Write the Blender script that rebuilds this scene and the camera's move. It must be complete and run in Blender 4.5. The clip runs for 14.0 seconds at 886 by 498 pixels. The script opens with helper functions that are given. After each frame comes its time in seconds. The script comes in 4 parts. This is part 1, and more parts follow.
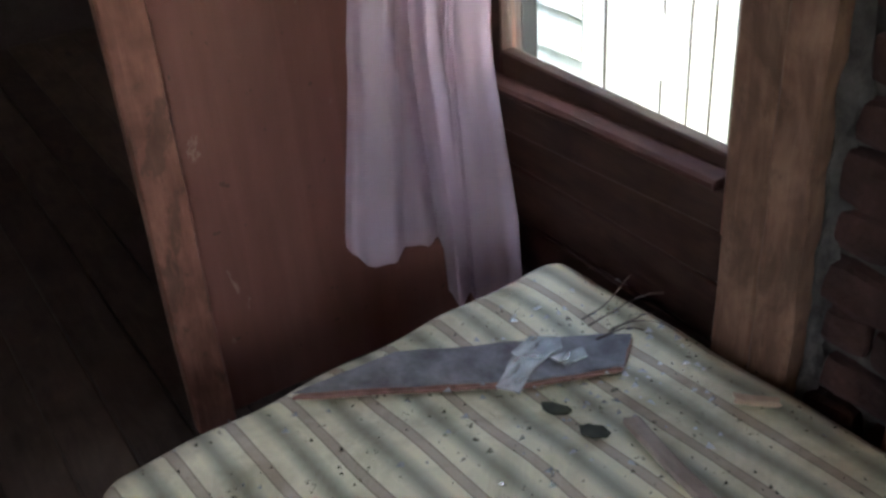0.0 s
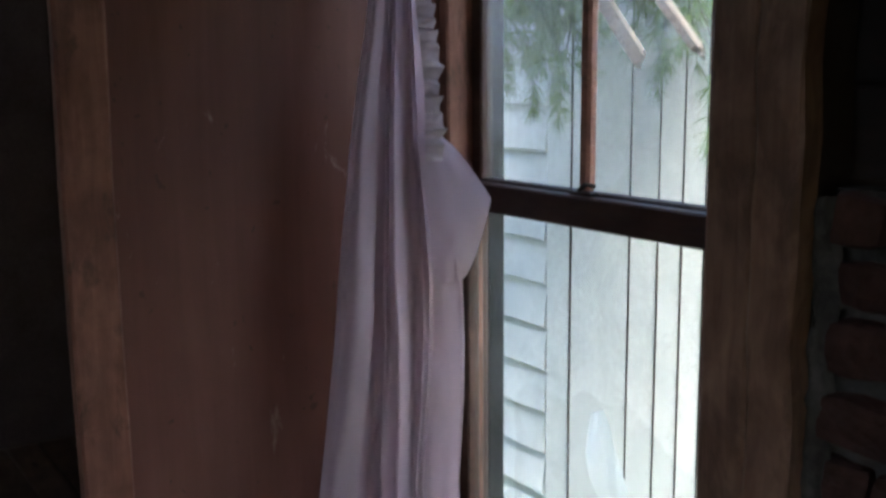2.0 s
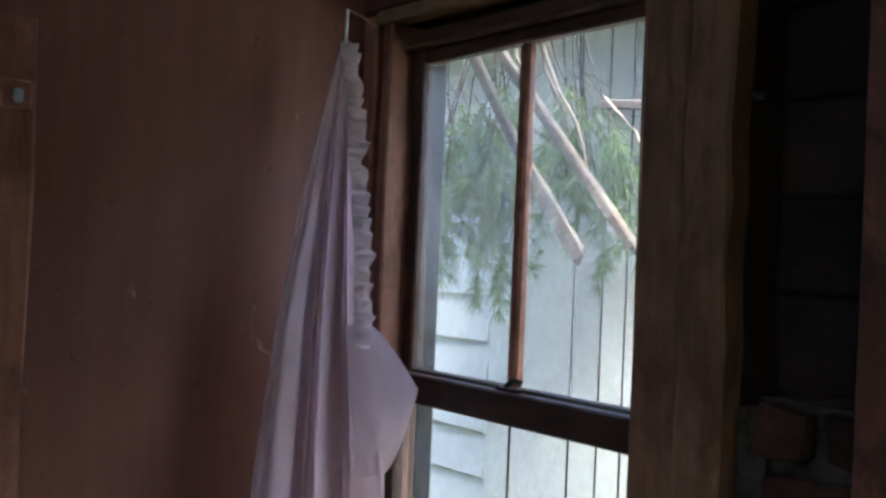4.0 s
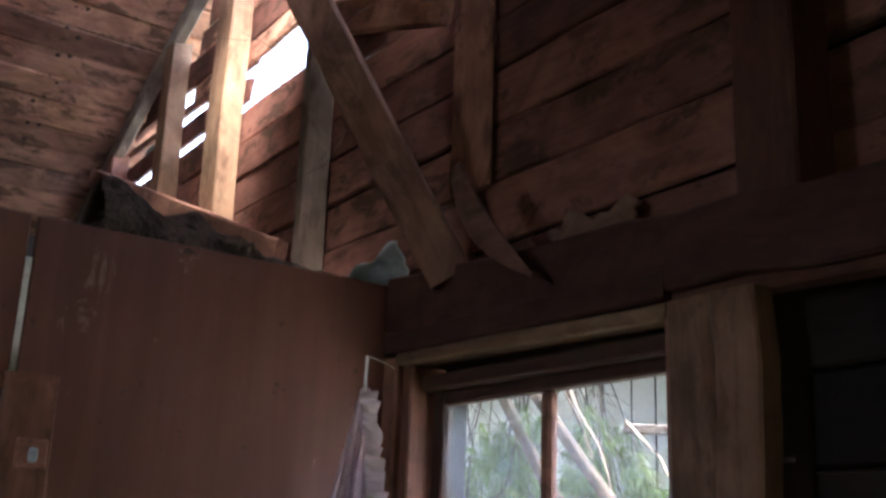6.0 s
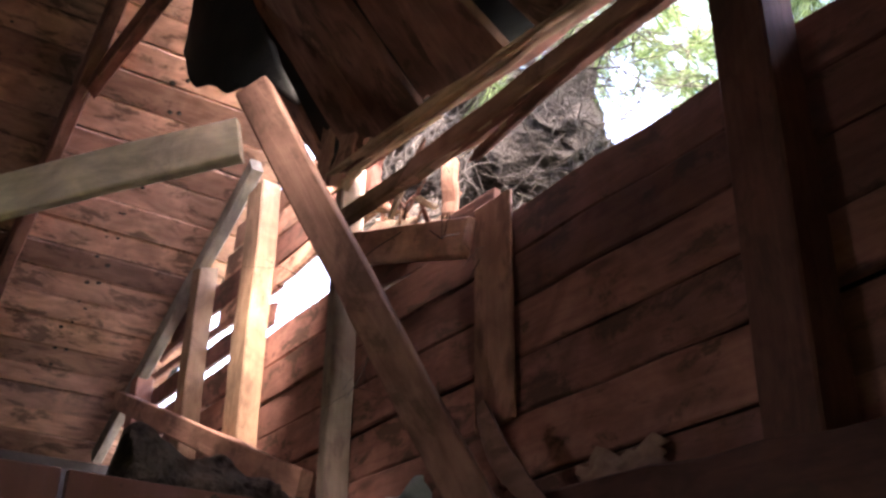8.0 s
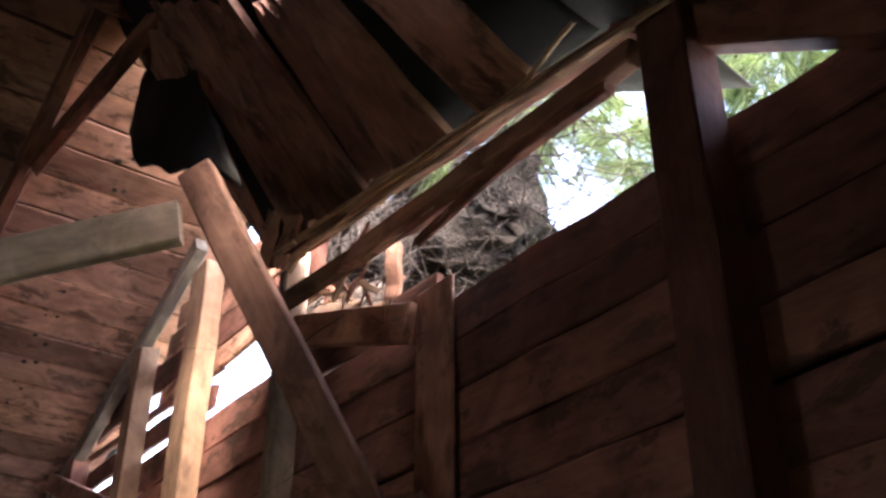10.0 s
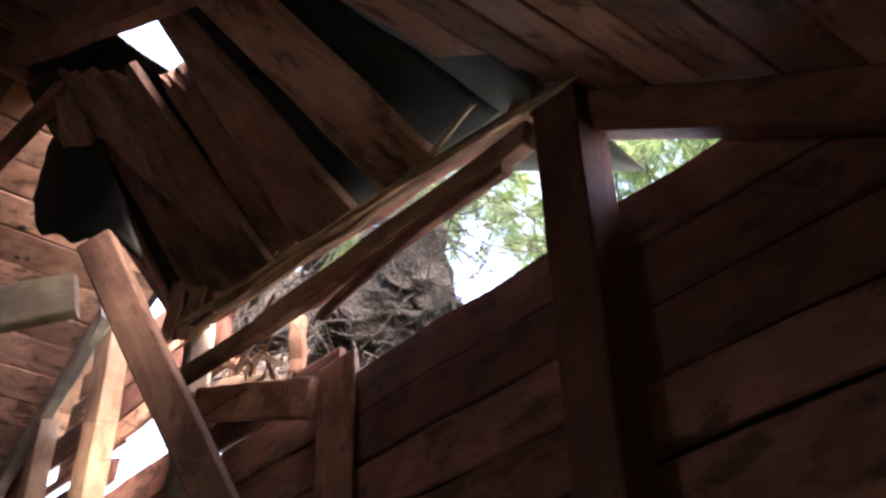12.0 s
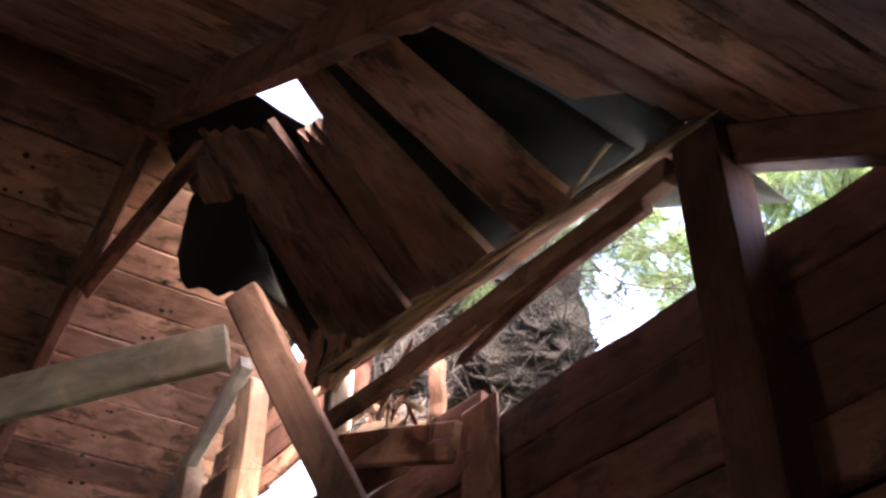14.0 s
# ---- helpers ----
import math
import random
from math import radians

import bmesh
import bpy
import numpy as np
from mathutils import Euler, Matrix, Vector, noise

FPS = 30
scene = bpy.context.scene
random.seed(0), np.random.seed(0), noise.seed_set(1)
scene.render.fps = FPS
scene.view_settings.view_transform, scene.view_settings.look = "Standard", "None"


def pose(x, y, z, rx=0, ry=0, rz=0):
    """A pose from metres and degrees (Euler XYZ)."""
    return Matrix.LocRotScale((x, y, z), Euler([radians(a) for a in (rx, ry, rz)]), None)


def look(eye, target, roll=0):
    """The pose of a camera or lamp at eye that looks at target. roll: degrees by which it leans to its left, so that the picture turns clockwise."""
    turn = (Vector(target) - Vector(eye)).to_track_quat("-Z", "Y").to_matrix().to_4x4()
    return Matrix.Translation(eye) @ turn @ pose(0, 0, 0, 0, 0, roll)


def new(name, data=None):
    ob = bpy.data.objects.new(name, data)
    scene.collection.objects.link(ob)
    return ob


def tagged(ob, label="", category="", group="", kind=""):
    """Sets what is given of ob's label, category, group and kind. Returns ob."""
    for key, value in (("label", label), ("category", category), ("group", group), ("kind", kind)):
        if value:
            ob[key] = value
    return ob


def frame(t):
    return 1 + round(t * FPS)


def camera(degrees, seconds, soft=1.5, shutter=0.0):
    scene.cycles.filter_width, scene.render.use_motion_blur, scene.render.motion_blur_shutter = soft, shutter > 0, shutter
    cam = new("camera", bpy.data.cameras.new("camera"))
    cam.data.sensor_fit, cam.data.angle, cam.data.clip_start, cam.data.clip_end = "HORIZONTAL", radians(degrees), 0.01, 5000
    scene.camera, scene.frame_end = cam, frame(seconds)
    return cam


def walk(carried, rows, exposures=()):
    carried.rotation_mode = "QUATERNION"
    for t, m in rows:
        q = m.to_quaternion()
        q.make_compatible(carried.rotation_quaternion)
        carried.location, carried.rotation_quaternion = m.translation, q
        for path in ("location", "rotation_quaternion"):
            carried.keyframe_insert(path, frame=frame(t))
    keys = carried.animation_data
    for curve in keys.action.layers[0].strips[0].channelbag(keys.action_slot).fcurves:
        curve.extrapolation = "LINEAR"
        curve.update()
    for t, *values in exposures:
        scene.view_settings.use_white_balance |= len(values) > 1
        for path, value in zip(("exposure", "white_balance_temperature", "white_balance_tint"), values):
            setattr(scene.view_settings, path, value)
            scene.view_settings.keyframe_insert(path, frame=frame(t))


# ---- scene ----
cam = camera(46.5, 14.0, soft=2.7, shutter=0.3)
PATH = [
    (0, (1.906, -1.268, 1.395), (0.448, -0.393, 0.341), -4.1),
    (0.5, (1.908, -1.282, 1.407), (0.395, -0.353, 0.486), -3.2),
    (1, (1.922, -1.279, 1.4), (0.349, -0.26, 0.702), -0.7),
    (1.5, (1.916, -1.304, 1.522), (0.317, -0.239, 0.968), -1.3),
    (2, (1.939, -1.307, 1.533), (0.308, -0.201, 1.193), -0.5),
    (4.5, (1.939, -1.238, 1.549), (0.359, -0.019, 1.674), 2.4),
    (5, (1.921, -1.268, 1.575), (0.364, -0.049, 1.857), 2.4),
    (5.5, (1.912, -1.237, 1.623), (0.33, -0.082, 2.031), 2.9),
    (6, (1.928, -1.246, 1.663), (0.352, -0.147, 2.221), 2.1),
    (6.5, (1.936, -1.255, 1.692), (0.381, -0.187, 2.359), 1.6),
    (7, (1.953, -1.267, 1.719), (0.409, -0.244, 2.472), 1.8),
    (7.5, (1.96, -1.285, 1.738), (0.436, -0.286, 2.563), 1.3),
    (7.7, (1.968, -1.291, 1.74), (0.457, -0.303, 2.601), 0.9),
    (9.8, (1.987, -1.284, 1.751), (0.584, -0.28, 2.762), 0.8),
    (10, (1.994, -1.272, 1.765), (0.613, -0.255, 2.794), 0.1),
    (10.5, (2.01, -1.273, 1.763), (0.698, -0.221, 2.846), -1.0),
    (11, (2.028, -1.263, 1.77), (0.779, -0.158, 2.873), -1.5),
    (11.5, (2.041, -1.249, 1.771), (0.809, -0.141, 2.891), -2.2),
    (12, (2.047, -1.244, 1.774), (0.812, -0.156, 2.909), -1.9),
    (12.5, (2.039, -1.264, 1.778), (0.77, -0.237, 2.934), -1.5),
    (13, (2.024, -1.293, 1.772), (0.714, -0.313, 2.923), -1.0),
    (13.5, (2.025, -1.289, 1.783), (0.698, -0.363, 2.958), -0.1),
    (14, (2.022, -1.298, 1.775), (0.69, -0.412, 2.975), 0.5),
]
EXPOSURES = [(0.0, 4.8, 6500, 9), (1.0, 4.15, 6200, 8), (2.0, 3.75, 5900, 6), (4.3, 4.05, 5900, 9), (5.0, 3.92, 6050, 12), (5.5, 4.18, 6000, 13), (6.0, 4.5, 6200, 16), (7.0, 5.02, 6800, 24),
             (7.7, 4.88, 6900, 25), (9.8, 4.3, 6900, 22), (14.0, 4.42, 6900, 22)]
walk(cam, [(t, look(eye, target, roll)) for t, eye, target, roll in PATH], EXPOSURES)

# ---------------------------------------------------------------- light
world = bpy.data.worlds.new("world")
scene.world = world
world.use_nodes = True
_wn = world.node_tree
_sky = _wn.nodes.new("ShaderNodeTexSky")
_sky.sky_type = "NISHITA"
_sky.sun_disc = False
_sky.sun_elevation, _sky.sun_rotation = radians(59), radians(119)
_sky.air_density, _sky.dust_density, _sky.ozone_density = 1.0, 4.0, 1.0
_wn.links.new(_sky.outputs[0], _wn.nodes["Background"].inputs[0])
_wn.nodes["Background"].inputs[1].default_value = 0.15
sun = new("sun", bpy.data.lights.new("sun", "SUN"))
sun.data.energy, sun.data.angle, sun.data.color = 1.5, radians(20), (1.0, 0.92, 0.82)
sun.matrix_world = look((0, 0, 20), (-0.45, 0.25, 19.14))

EAST, SOUTH = 2.75, -4.2                   # inner faces of the east and south walls
# fill light in an added, unseen window opening of the far gable, behind the camera
day = new("added_fill_light", bpy.data.lights.new("added_fill_light", "AREA"))
day.data.shape, day.data.size, day.data.size_y, day.data.energy, day.data.color = "RECTANGLE", 0.46, 0.84, 0.22, (0.95, 0.97, 1.0)
day.matrix_world = look((0.5, SOUTH - 0.06, 2.55), (0.5, 0, 2.55))


# ---------------------------------------------------------------- materials
def _nodes(name):
    m = bpy.data.materials.new(name)
    m.use_nodes = True
    t = m.node_tree
    return m, t.nodes, t.links, t.nodes["Principled BSDF"]


def _ramp(n, stops):
    r = n.new("ShaderNodeValToRGB")
    e = r.color_ramp.elements
    while len(e) < len(stops):
        e.new(0.5)
    for k, (p, c) in zip(e, stops):
        k.position, k.color = p, (*c, 1)
    return r


def _mixc(n, l, kind, fac, a, b):
    x = n.new("ShaderNodeMix")
    x.data_type, x.blend_type = "RGBA", kind
    for s, v in ((0, fac), (6, a), (7, b)):
        if hasattr(v, "is_output"):
            l.new(v, x.inputs[s])
        else:
            x.inputs[s].default_value = v if s == 0 else (*v, 1)
    return x.outputs[2]


def _noise(n, l, vec, scale, detail=4, rough=0.55, dist=0.0):
    x = n.new("ShaderNodeTexNoise")
    x.inputs["Scale"].default_value, x.inputs["Detail"].default_value = scale, detail
    x.inputs["Roughness"].default_value, x.inputs["Distortion"].default_value = rough, dist
    l.new(vec, x.inputs["Vector"])
    return x.outputs["Fac"]


def _coords(n, l, spread=37.0):
    """Object coordinates, shifted at random from object to object."""
    c, o, a = n.new("ShaderNodeTexCoord"), n.new("ShaderNodeObjectInfo"), n.new("ShaderNodeVectorMath")
    a.operation = "MULTIPLY_ADD"
    l.new(o.outputs["Random"], a.inputs[0])
    a.inputs[1].default_value = (spread, spread * 0.7, spread * 1.3)
    l.new(c.outputs["Object"], a.inputs[2])
    return a.outputs[0], o.outputs["Random"]


def _scaled(n, l, vec, s):
    m = n.new("ShaderNodeMapping")
    m.inputs["Scale"].default_value = s
    l.new(vec, m.inputs["Vector"])
    return m.outputs[0]


def _bump(n, l, h, strength, dist, bsdf):
    b = n.new("ShaderNodeBump")
    b.inputs["Strength"].default_value, b.inputs["Distance"].default_value = strength, dist
    l.new(h, b.inputs["Height"])
    l.new(b.outputs[0], bsdf.inputs["Normal"])


def wood(name, dark, light, stain=(0.05, 0.03, 0.02), stained=0.6, rough=0.8, knots=0.7, bump=0.5):
    """Sawn timber with the grain along the piece's own x."""
    m, n, l, b = _nodes(name)
    v, rnd = _coords(n, l)
    fine = _noise(n, l, _scaled(n, l, v, (2.2, 20, 20)), 2.2, 7, 0.65, 0.8)
    broad = _noise(n, l, _scaled(n, l, v, (4, 6, 6)), 1.7, 5, 0.6, 0.6)
    r = _ramp(n, ((0.12, dark), (0.88, light)))
    l.new(fine, r.inputs[0])
    r2 = _ramp(n, ((0.34, (0.55, 0.50, 0.48)), (0.66, (1.2, 1.17, 1.14))))
    l.new(broad, r2.inputs[0])
    c = _mixc(n, l, "MULTIPLY", 0.8, r.outputs[0], r2.outputs[0])
    # piece to piece
    r3 = _ramp(n, ((0.0, (0.50, 0.45, 0.43)), (0.5, (0.95, 0.92, 0.90)), (1.0, (1.35, 1.30, 1.22))))
    l.new(rnd, r3.inputs[0])
    c = _mixc(n, l, "MULTIPLY", 0.9, c, r3.outputs[0])
    # water stains
    s = _noise(n, l, _scaled(n, l, v, (2.2, 4.2, 4.2)), 2.4, 7, 0.7, 0.4)
    rs = _ramp(n, ((0.525, (0, 0, 0)), (0.60, (1, 1, 1))))
    l.new(s, rs.inputs[0])
    f = n.new("ShaderNodeMath"); f.operation = "MULTIPLY"; f.inputs[1].default_value = stained
    l.new(rs.outputs[0], f.inputs[0])
    c = _mixc(n, l, "MIX", f.outputs[0], c, stain)
    # knots
    k = n.new("ShaderNodeTexVoronoi"); k.inputs["Scale"].default_value = 1.0
    l.new(_scaled(n, l, v, (2.6, 9, 9)), k.inputs["Vector"])
    rk = _ramp(n, ((0.06, (1, 1, 1)), (0.16, (0, 0, 0))))
    l.new(k.outputs["Distance"], rk.inputs[0])
    g = n.new("ShaderNodeMath"); g.operation = "MULTIPLY"; g.inputs[1].default_value = knots
    l.new(rk.outputs[0], g.inputs[0])
    c = _mixc(n, l, "MIX", g.outputs[0], c, tuple(x * 0.35 for x in dark))
    l.new(c, b.inputs["Base Color"])
    b.inputs["Roughness"].default_value = rough
    b.inputs["Specular IOR Level"].default_value = 0.25
    _bump(n, l, fine, bump, 0.004, b)
    return m


def plain(name, a, c2, scale=6.0, rough=0.85, bump=0.3, dist=0.004, stretch=(1, 1, 1), metal=0.0, spec=0.3, fine=60.0):
    m, n, l, b = _nodes(name)
    v, rnd = _coords(n, l)
    v = _scaled(n, l, v, stretch)
    x = _noise(n, l, v, scale, 6, 0.6, 0.3)
    y = _noise(n, l, v, fine, 3, 0.6)
    r = _ramp(n, ((0.32, a), (0.7, c2)))
    l.new(x, r.inputs[0])
    r2 = _ramp(n, ((0.3, (0.75, 0.75, 0.75)), (0.7, (1.1, 1.1, 1.1))))
    l.new(y, r2.inputs[0])
    c = _mixc(n, l, "MULTIPLY", 0.7, r.outputs[0], r2.outputs[0])
    l.new(c, b.inputs["Base Color"])
    b.inputs["Roughness"].default_value, b.inputs["Metallic"].default_value = rough, metal
    b.inputs["Specular IOR Level"].default_value = spec
    _bump(n, l, y, bump, dist, b)
    return m


def hardboard():
    """Brown pressed board with runs, scuffs and pale scrapes."""
    m, n, l, b = _nodes("hardboard")
    c0 = n.new("ShaderNodeTexCoord").outputs["Object"]
    base = _noise(n, l, _scaled(n, l, c0, (1, 1.0, 0.5)), 1.7, 5, 0.6, 0.8)
    r = _ramp(n, ((0.3, (0.125, 0.050, 0.037)), (0.5, (0.168, 0.070, 0.051)), (0.72, (0.215, 0.098, 0.070))))
    l.new(base, r.inputs[0])
    runs = _noise(n, l, _scaled(n, l, c0, (1, 9, 0.6)), 2.0, 4, 0.6, 0.5)
    rr = _ramp(n, ((0.4, (0.85, 0.82, 0.8)), (0.65, (1.05, 1.05, 1.05))))
    l.new(runs, rr.inputs[0])
    c = _mixc(n, l, "MULTIPLY", 0.8, r.outputs[0], rr.outputs[0])
    sc = _noise(n, l, _scaled(n, l, c0, (1, 3.4, 1.6)), 2.3, 8, 0.7, 1.5)
    rs = _ramp(n, ((0.63, (0, 0, 0)), (0.68, (1, 1, 1))))
    l.new(sc, rs.inputs[0])
    f = n.new("ShaderNodeMath"); f.operation = "MULTIPLY"; f.inputs[1].default_value = 0.35
    l.new(rs.outputs[0], f.inputs[0])
    c = _mixc(n, l, "MIX", f.outputs[0], c, (0.47, 0.36, 0.28))
    sp = _noise(n, l, c0, 34, 2, 0.5)
    rp = _ramp(n, ((0.70, (0, 0, 0)), (0.74, (1, 1, 1))))
    l.new(sp, rp.inputs[0])
    g = n.new("ShaderNodeMath"); g.operation = "MULTIPLY"; g.inputs[1].default_value = 0.6
    l.new(rp.outputs[0], g.inputs[0])
    c = _mixc(n, l, "MIX", g.outputs[0], c, (0.06, 0.035, 0.025))
    l.new(c, b.inputs["Base Color"])
    b.inputs["Roughness"].default_value, b.inputs["Specular IOR Level"].default_value = 0.55, 0.3
    _bump(n, l, _noise(n, l, c0, 110, 2), 0.15, 0.002, b)
    return m


def ticking():
    """Cream mattress cloth with soft grey stripes and narrow tan ones."""
    m, n, l, b = _nodes("ticking")
    c0 = n.new("ShaderNodeTexCoord").outputs["Object"]
    sep = n.new("ShaderNodeSeparateXYZ")
    l.new(c0, sep.inputs[0])
    wob = _noise(n, l, c0, 3.0, 2)
    ad = n.new("ShaderNodeMath"); ad.operation = "MULTIPLY_ADD"; ad.inputs[1].default_value = 0.012
    l.new(wob, ad.inputs[0]); l.new(sep.outputs[1], ad.inputs[2])
    pp = n.new("ShaderNodeMath"); pp.operation = "MULTIPLY_ADD"
    pp.inputs[1].default_value, pp.inputs[2].default_value = 1 / 0.108, 10.15
    l.new(ad.outputs[0], pp.inputs[0])
    fr = n.new("ShaderNodeMath"); fr.operation = "FRACT"
    l.new(pp.outputs[0], fr.inputs[0])
    cream, tan, grey = (0.70, 0.665, 0.47), (0.46, 0.39, 0.285), (0.31, 0.305, 0.22)
    edge = (0.25, 0.20, 0.14)
    r = _ramp(n, ((0.0, cream), (0.10, (0.5, 0.48, 0.34)), (0.20, grey), (0.26, grey), (0.38, (0.52, 0.5, 0.36)),
                  (0.46, cream), (0.60, cream), (0.615, edge), (0.64, tan), (0.76, tan), (0.785, edge), (0.80, cream)))
    l.new(fr.outputs[0], r.inputs[0])
    dirt = _noise(n, l, c0, 4.5, 7, 0.7, 0.5)
    rd = _ramp(n, ((0.36, (0.45, 0.42, 0.36)), (0.6, (1, 1, 1))))
    l.new(dirt, rd.inputs[0])
    c = _mixc(n, l, "MULTIPLY", 0.75, r.outputs[0], rd.outputs[0])
    sp = _noise(n, l, c0, 48, 3, 0.6)
    rp = _ramp(n, ((0.67, (0, 0, 0)), (0.72, (1, 1, 1))))
    l.new(sp, rp.inputs[0])
    c = _mixc(n, l, "MIX", rp.outputs[0], c, (0.09, 0.08, 0.05))
    l.new(c, b.inputs["Base Color"])
    b.inputs["Roughness"].default_value = 0.8
    _bump(n, l, _noise(n, l, c0, 260, 2), 0.25, 0.002, b)
    return m


def sheer(name, col, through_col, share):
    """Thin cloth that lets some light through."""
    m, n, l, b = _nodes(name)
    c0 = n.new("ShaderNodeTexCoord").outputs["Object"]
    x = _noise(n, l, _scaled(n, l, c0, (1, 1, 0.25)), 9, 4, 0.6)
    r = _ramp(n, ((0.3, tuple(k * 0.82 for k in col)), (0.7, col)))
    l.new(x, r.inputs[0])
    l.new(r.outputs[0], b.inputs["Base Color"])
    b.inputs["Roughness"].default_value = 0.85
    b.inputs["Specular IOR Level"].default_value = 0.15
    tr = n.new("ShaderNodeBsdfTranslucent")
    tr.inputs[0].default_value = (*through_col, 1)
    mx = n.new("ShaderNodeMixShader")
    mx.inputs[0].default_value = share
    l.new(b.outputs[0], mx.inputs[1]); l.new(tr.outputs[0], mx.inputs[2])
    l.new(mx.outputs[0], n["Material Output"].inputs[0])
    _bump(n, l, _noise(n, l, c0, 300, 2), 0.15, 0.001, b)
    return m


def clear(name, tint, rough, dirt, dust="ShaderNodeBsdfTranslucent"):
    """Old window glass or film: mostly clear, with dusty haze."""
    m, n, l, b = _nodes(name)
    c0 = n.new("ShaderNodeTexCoord").outputs["Object"]
    tp = n.new("ShaderNodeBsdfTransparent"); tp.inputs[0].default_value = (*tint, 1)
    gl = n.new("ShaderNodeBsdfGlossy"); gl.inputs["Roughness"].default_value = rough
    lw = n.new("ShaderNodeLayerWeight"); lw.inputs[0].default_value = 0.5
    pw = n.new("ShaderNodeMath"); pw.operation = "POWER"; pw.inputs[1].default_value = 4.0
    l.new(lw.outputs["Facing"], pw.inputs[0])
    fr = n.new("ShaderNodeMath"); fr.operation = "MULTIPLY_ADD"; fr.inputs[1].default_value, fr.inputs[2].default_value = 0.4, 0.025
    l.new(pw.outputs[0], fr.inputs[0])
    m1 = n.new("ShaderNodeMixShader")
    l.new(fr.outputs[0], m1.inputs[0]); l.new(tp.outputs[0], m1.inputs[1]); l.new(gl.outputs[0], m1.inputs[2])
    df = n.new(dust); df.inputs[0].default_value = (0.75, 0.78, 0.78, 1)
    x = _noise(n, l, c0, 7, 6, 0.7, 1.0)
    r = _ramp(n, ((0.35, (dirt * 0.3,) * 3), (0.75, (dirt * 1.6,) * 3)))
    l.new(x, r.inputs[0])
    m2 = n.new("ShaderNodeMixShader")
    l.new(r.outputs[0], m2.inputs[0]); l.new(m1.outputs[0], m2.inputs[1]); l.new(df.outputs[0], m2.inputs[2])
    l.new(m2.outputs[0], n["Material Output"].inputs[0])
    return m


def leafy(name, a, c2, share=0.35):
    m, n, l, b = _nodes(name)
    g = n.new("ShaderNodeNewGeometry")
    r = _ramp(n, ((0.0, a), (1.0, c2)))
    l.new(g.outputs["Random Per Island"], r.inputs[0])
    l.new(r.outputs[0], b.inputs["Base Color"])
    b.inputs["Roughness"].default_value = 0.6
    tr = n.new("ShaderNodeBsdfTranslucent")
    l.new(r.outputs[0], tr.inputs[0])
    mx = n.new("ShaderNodeMixShader"); mx.inputs[0].default_value = share
    l.new(b.outputs[0], mx.inputs[1]); l.new(tr.outputs[0], mx.inputs[2])
    l.new(mx.outputs[0], n["Material Output"].inputs[0])
    return m


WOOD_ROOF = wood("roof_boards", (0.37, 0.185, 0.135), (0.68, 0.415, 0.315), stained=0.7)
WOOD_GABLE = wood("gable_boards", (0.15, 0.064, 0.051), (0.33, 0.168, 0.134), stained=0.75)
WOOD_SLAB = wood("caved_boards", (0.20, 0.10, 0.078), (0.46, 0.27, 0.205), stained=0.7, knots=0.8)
# WOOD_BARE is raised in colour to stand in for light on the collar board
WOOD_BARE = wood("brightened_timber", (0.60, 0.51, 0.42), (0.84, 0.75, 0.64), stained=0.2, knots=0.4)
WOOD_BEAM = wood("worn_beam", (0.21, 0.108, 0.082), (0.40, 0.24, 0.185), stained=0.5, knots=0.6)
WOOD_RED = wood("old_red_timber", (0.16, 0.070, 0.054), (0.31, 0.155, 0.118), stained=0.6, knots=0.5)
WOOD_PALE = wood("pale_timber", (0.30, 0.19, 0.12), (0.52, 0.36, 0.24), stained=0.35, knots=0.5)
WOOD_GREY = wood("weathered_timber", (0.20, 0.17, 0.14), (0.38, 0.33, 0.28), stained=0.35, knots=0.4)
WOOD_TRIM = wood("stained_trim", (0.14, 0.056, 0.039), (0.33, 0.162, 0.11), stained=0.55, rough=0.6, knots=0.35)
WOOD_PINE = wood("dull_pine", (0.27, 0.135, 0.10), (0.50, 0.30, 0.225), stained=0.45, knots=0.7)
WOOD_CASING = wood("worn_casing", (0.19, 0.098, 0.064), (0.44, 0.28, 0.185), stained=0.35, rough=0.6, knots=0.5)
WOOD_SASH = wood("dark_sash", (0.032, 0.016, 0.012), (0.085, 0.045, 0.033), stained=0.4, rough=0.5, knots=0.1)
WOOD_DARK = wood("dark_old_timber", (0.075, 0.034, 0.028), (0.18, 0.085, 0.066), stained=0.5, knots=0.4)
WOOD_BLACK = wood("near_black_boards", (0.014, 0.010, 0.009), (0.035, 0.024, 0.02), stained=0.3, knots=0.1)
# floor colour near black: it also carries the shade of the dim room
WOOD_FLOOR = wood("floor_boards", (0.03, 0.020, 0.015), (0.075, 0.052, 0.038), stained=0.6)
WOOD_SPLIT = wood("fresh_split_wood", (0.40, 0.29, 0.20), (0.66, 0.52, 0.38), stained=0.1, knots=0.0, bump=0.9)
HARDBOARD = hardboard()
BRICK = plain("old_brick", (0.025, 0.012, 0.010), (0.085, 0.038, 0.028), 9, 0.95, 0.8, 0.006)
MORTAR = plain("mortar", (0.022, 0.019, 0.017), (0.12, 0.106, 0.095), 8, 0.95, 0.9, 0.008)
TICKING = ticking()
CURTAIN = sheer("lilac_cloth", (0.57, 0.46, 0.525), (0.66, 0.50, 0.58), 0.42)
RUFFLE = sheer("ruffle_cloth", (0.60, 0.50, 0.52), (0.5, 0.4, 0.42), 0.3)
GLASS = clear("window_glass", (0.97, 0.99, 0.98), 0.05, 0.02)
GLASS_HAZY = clear("dusty_window_glass", (0.95, 0.97, 0.96), 0.08, 0.07)
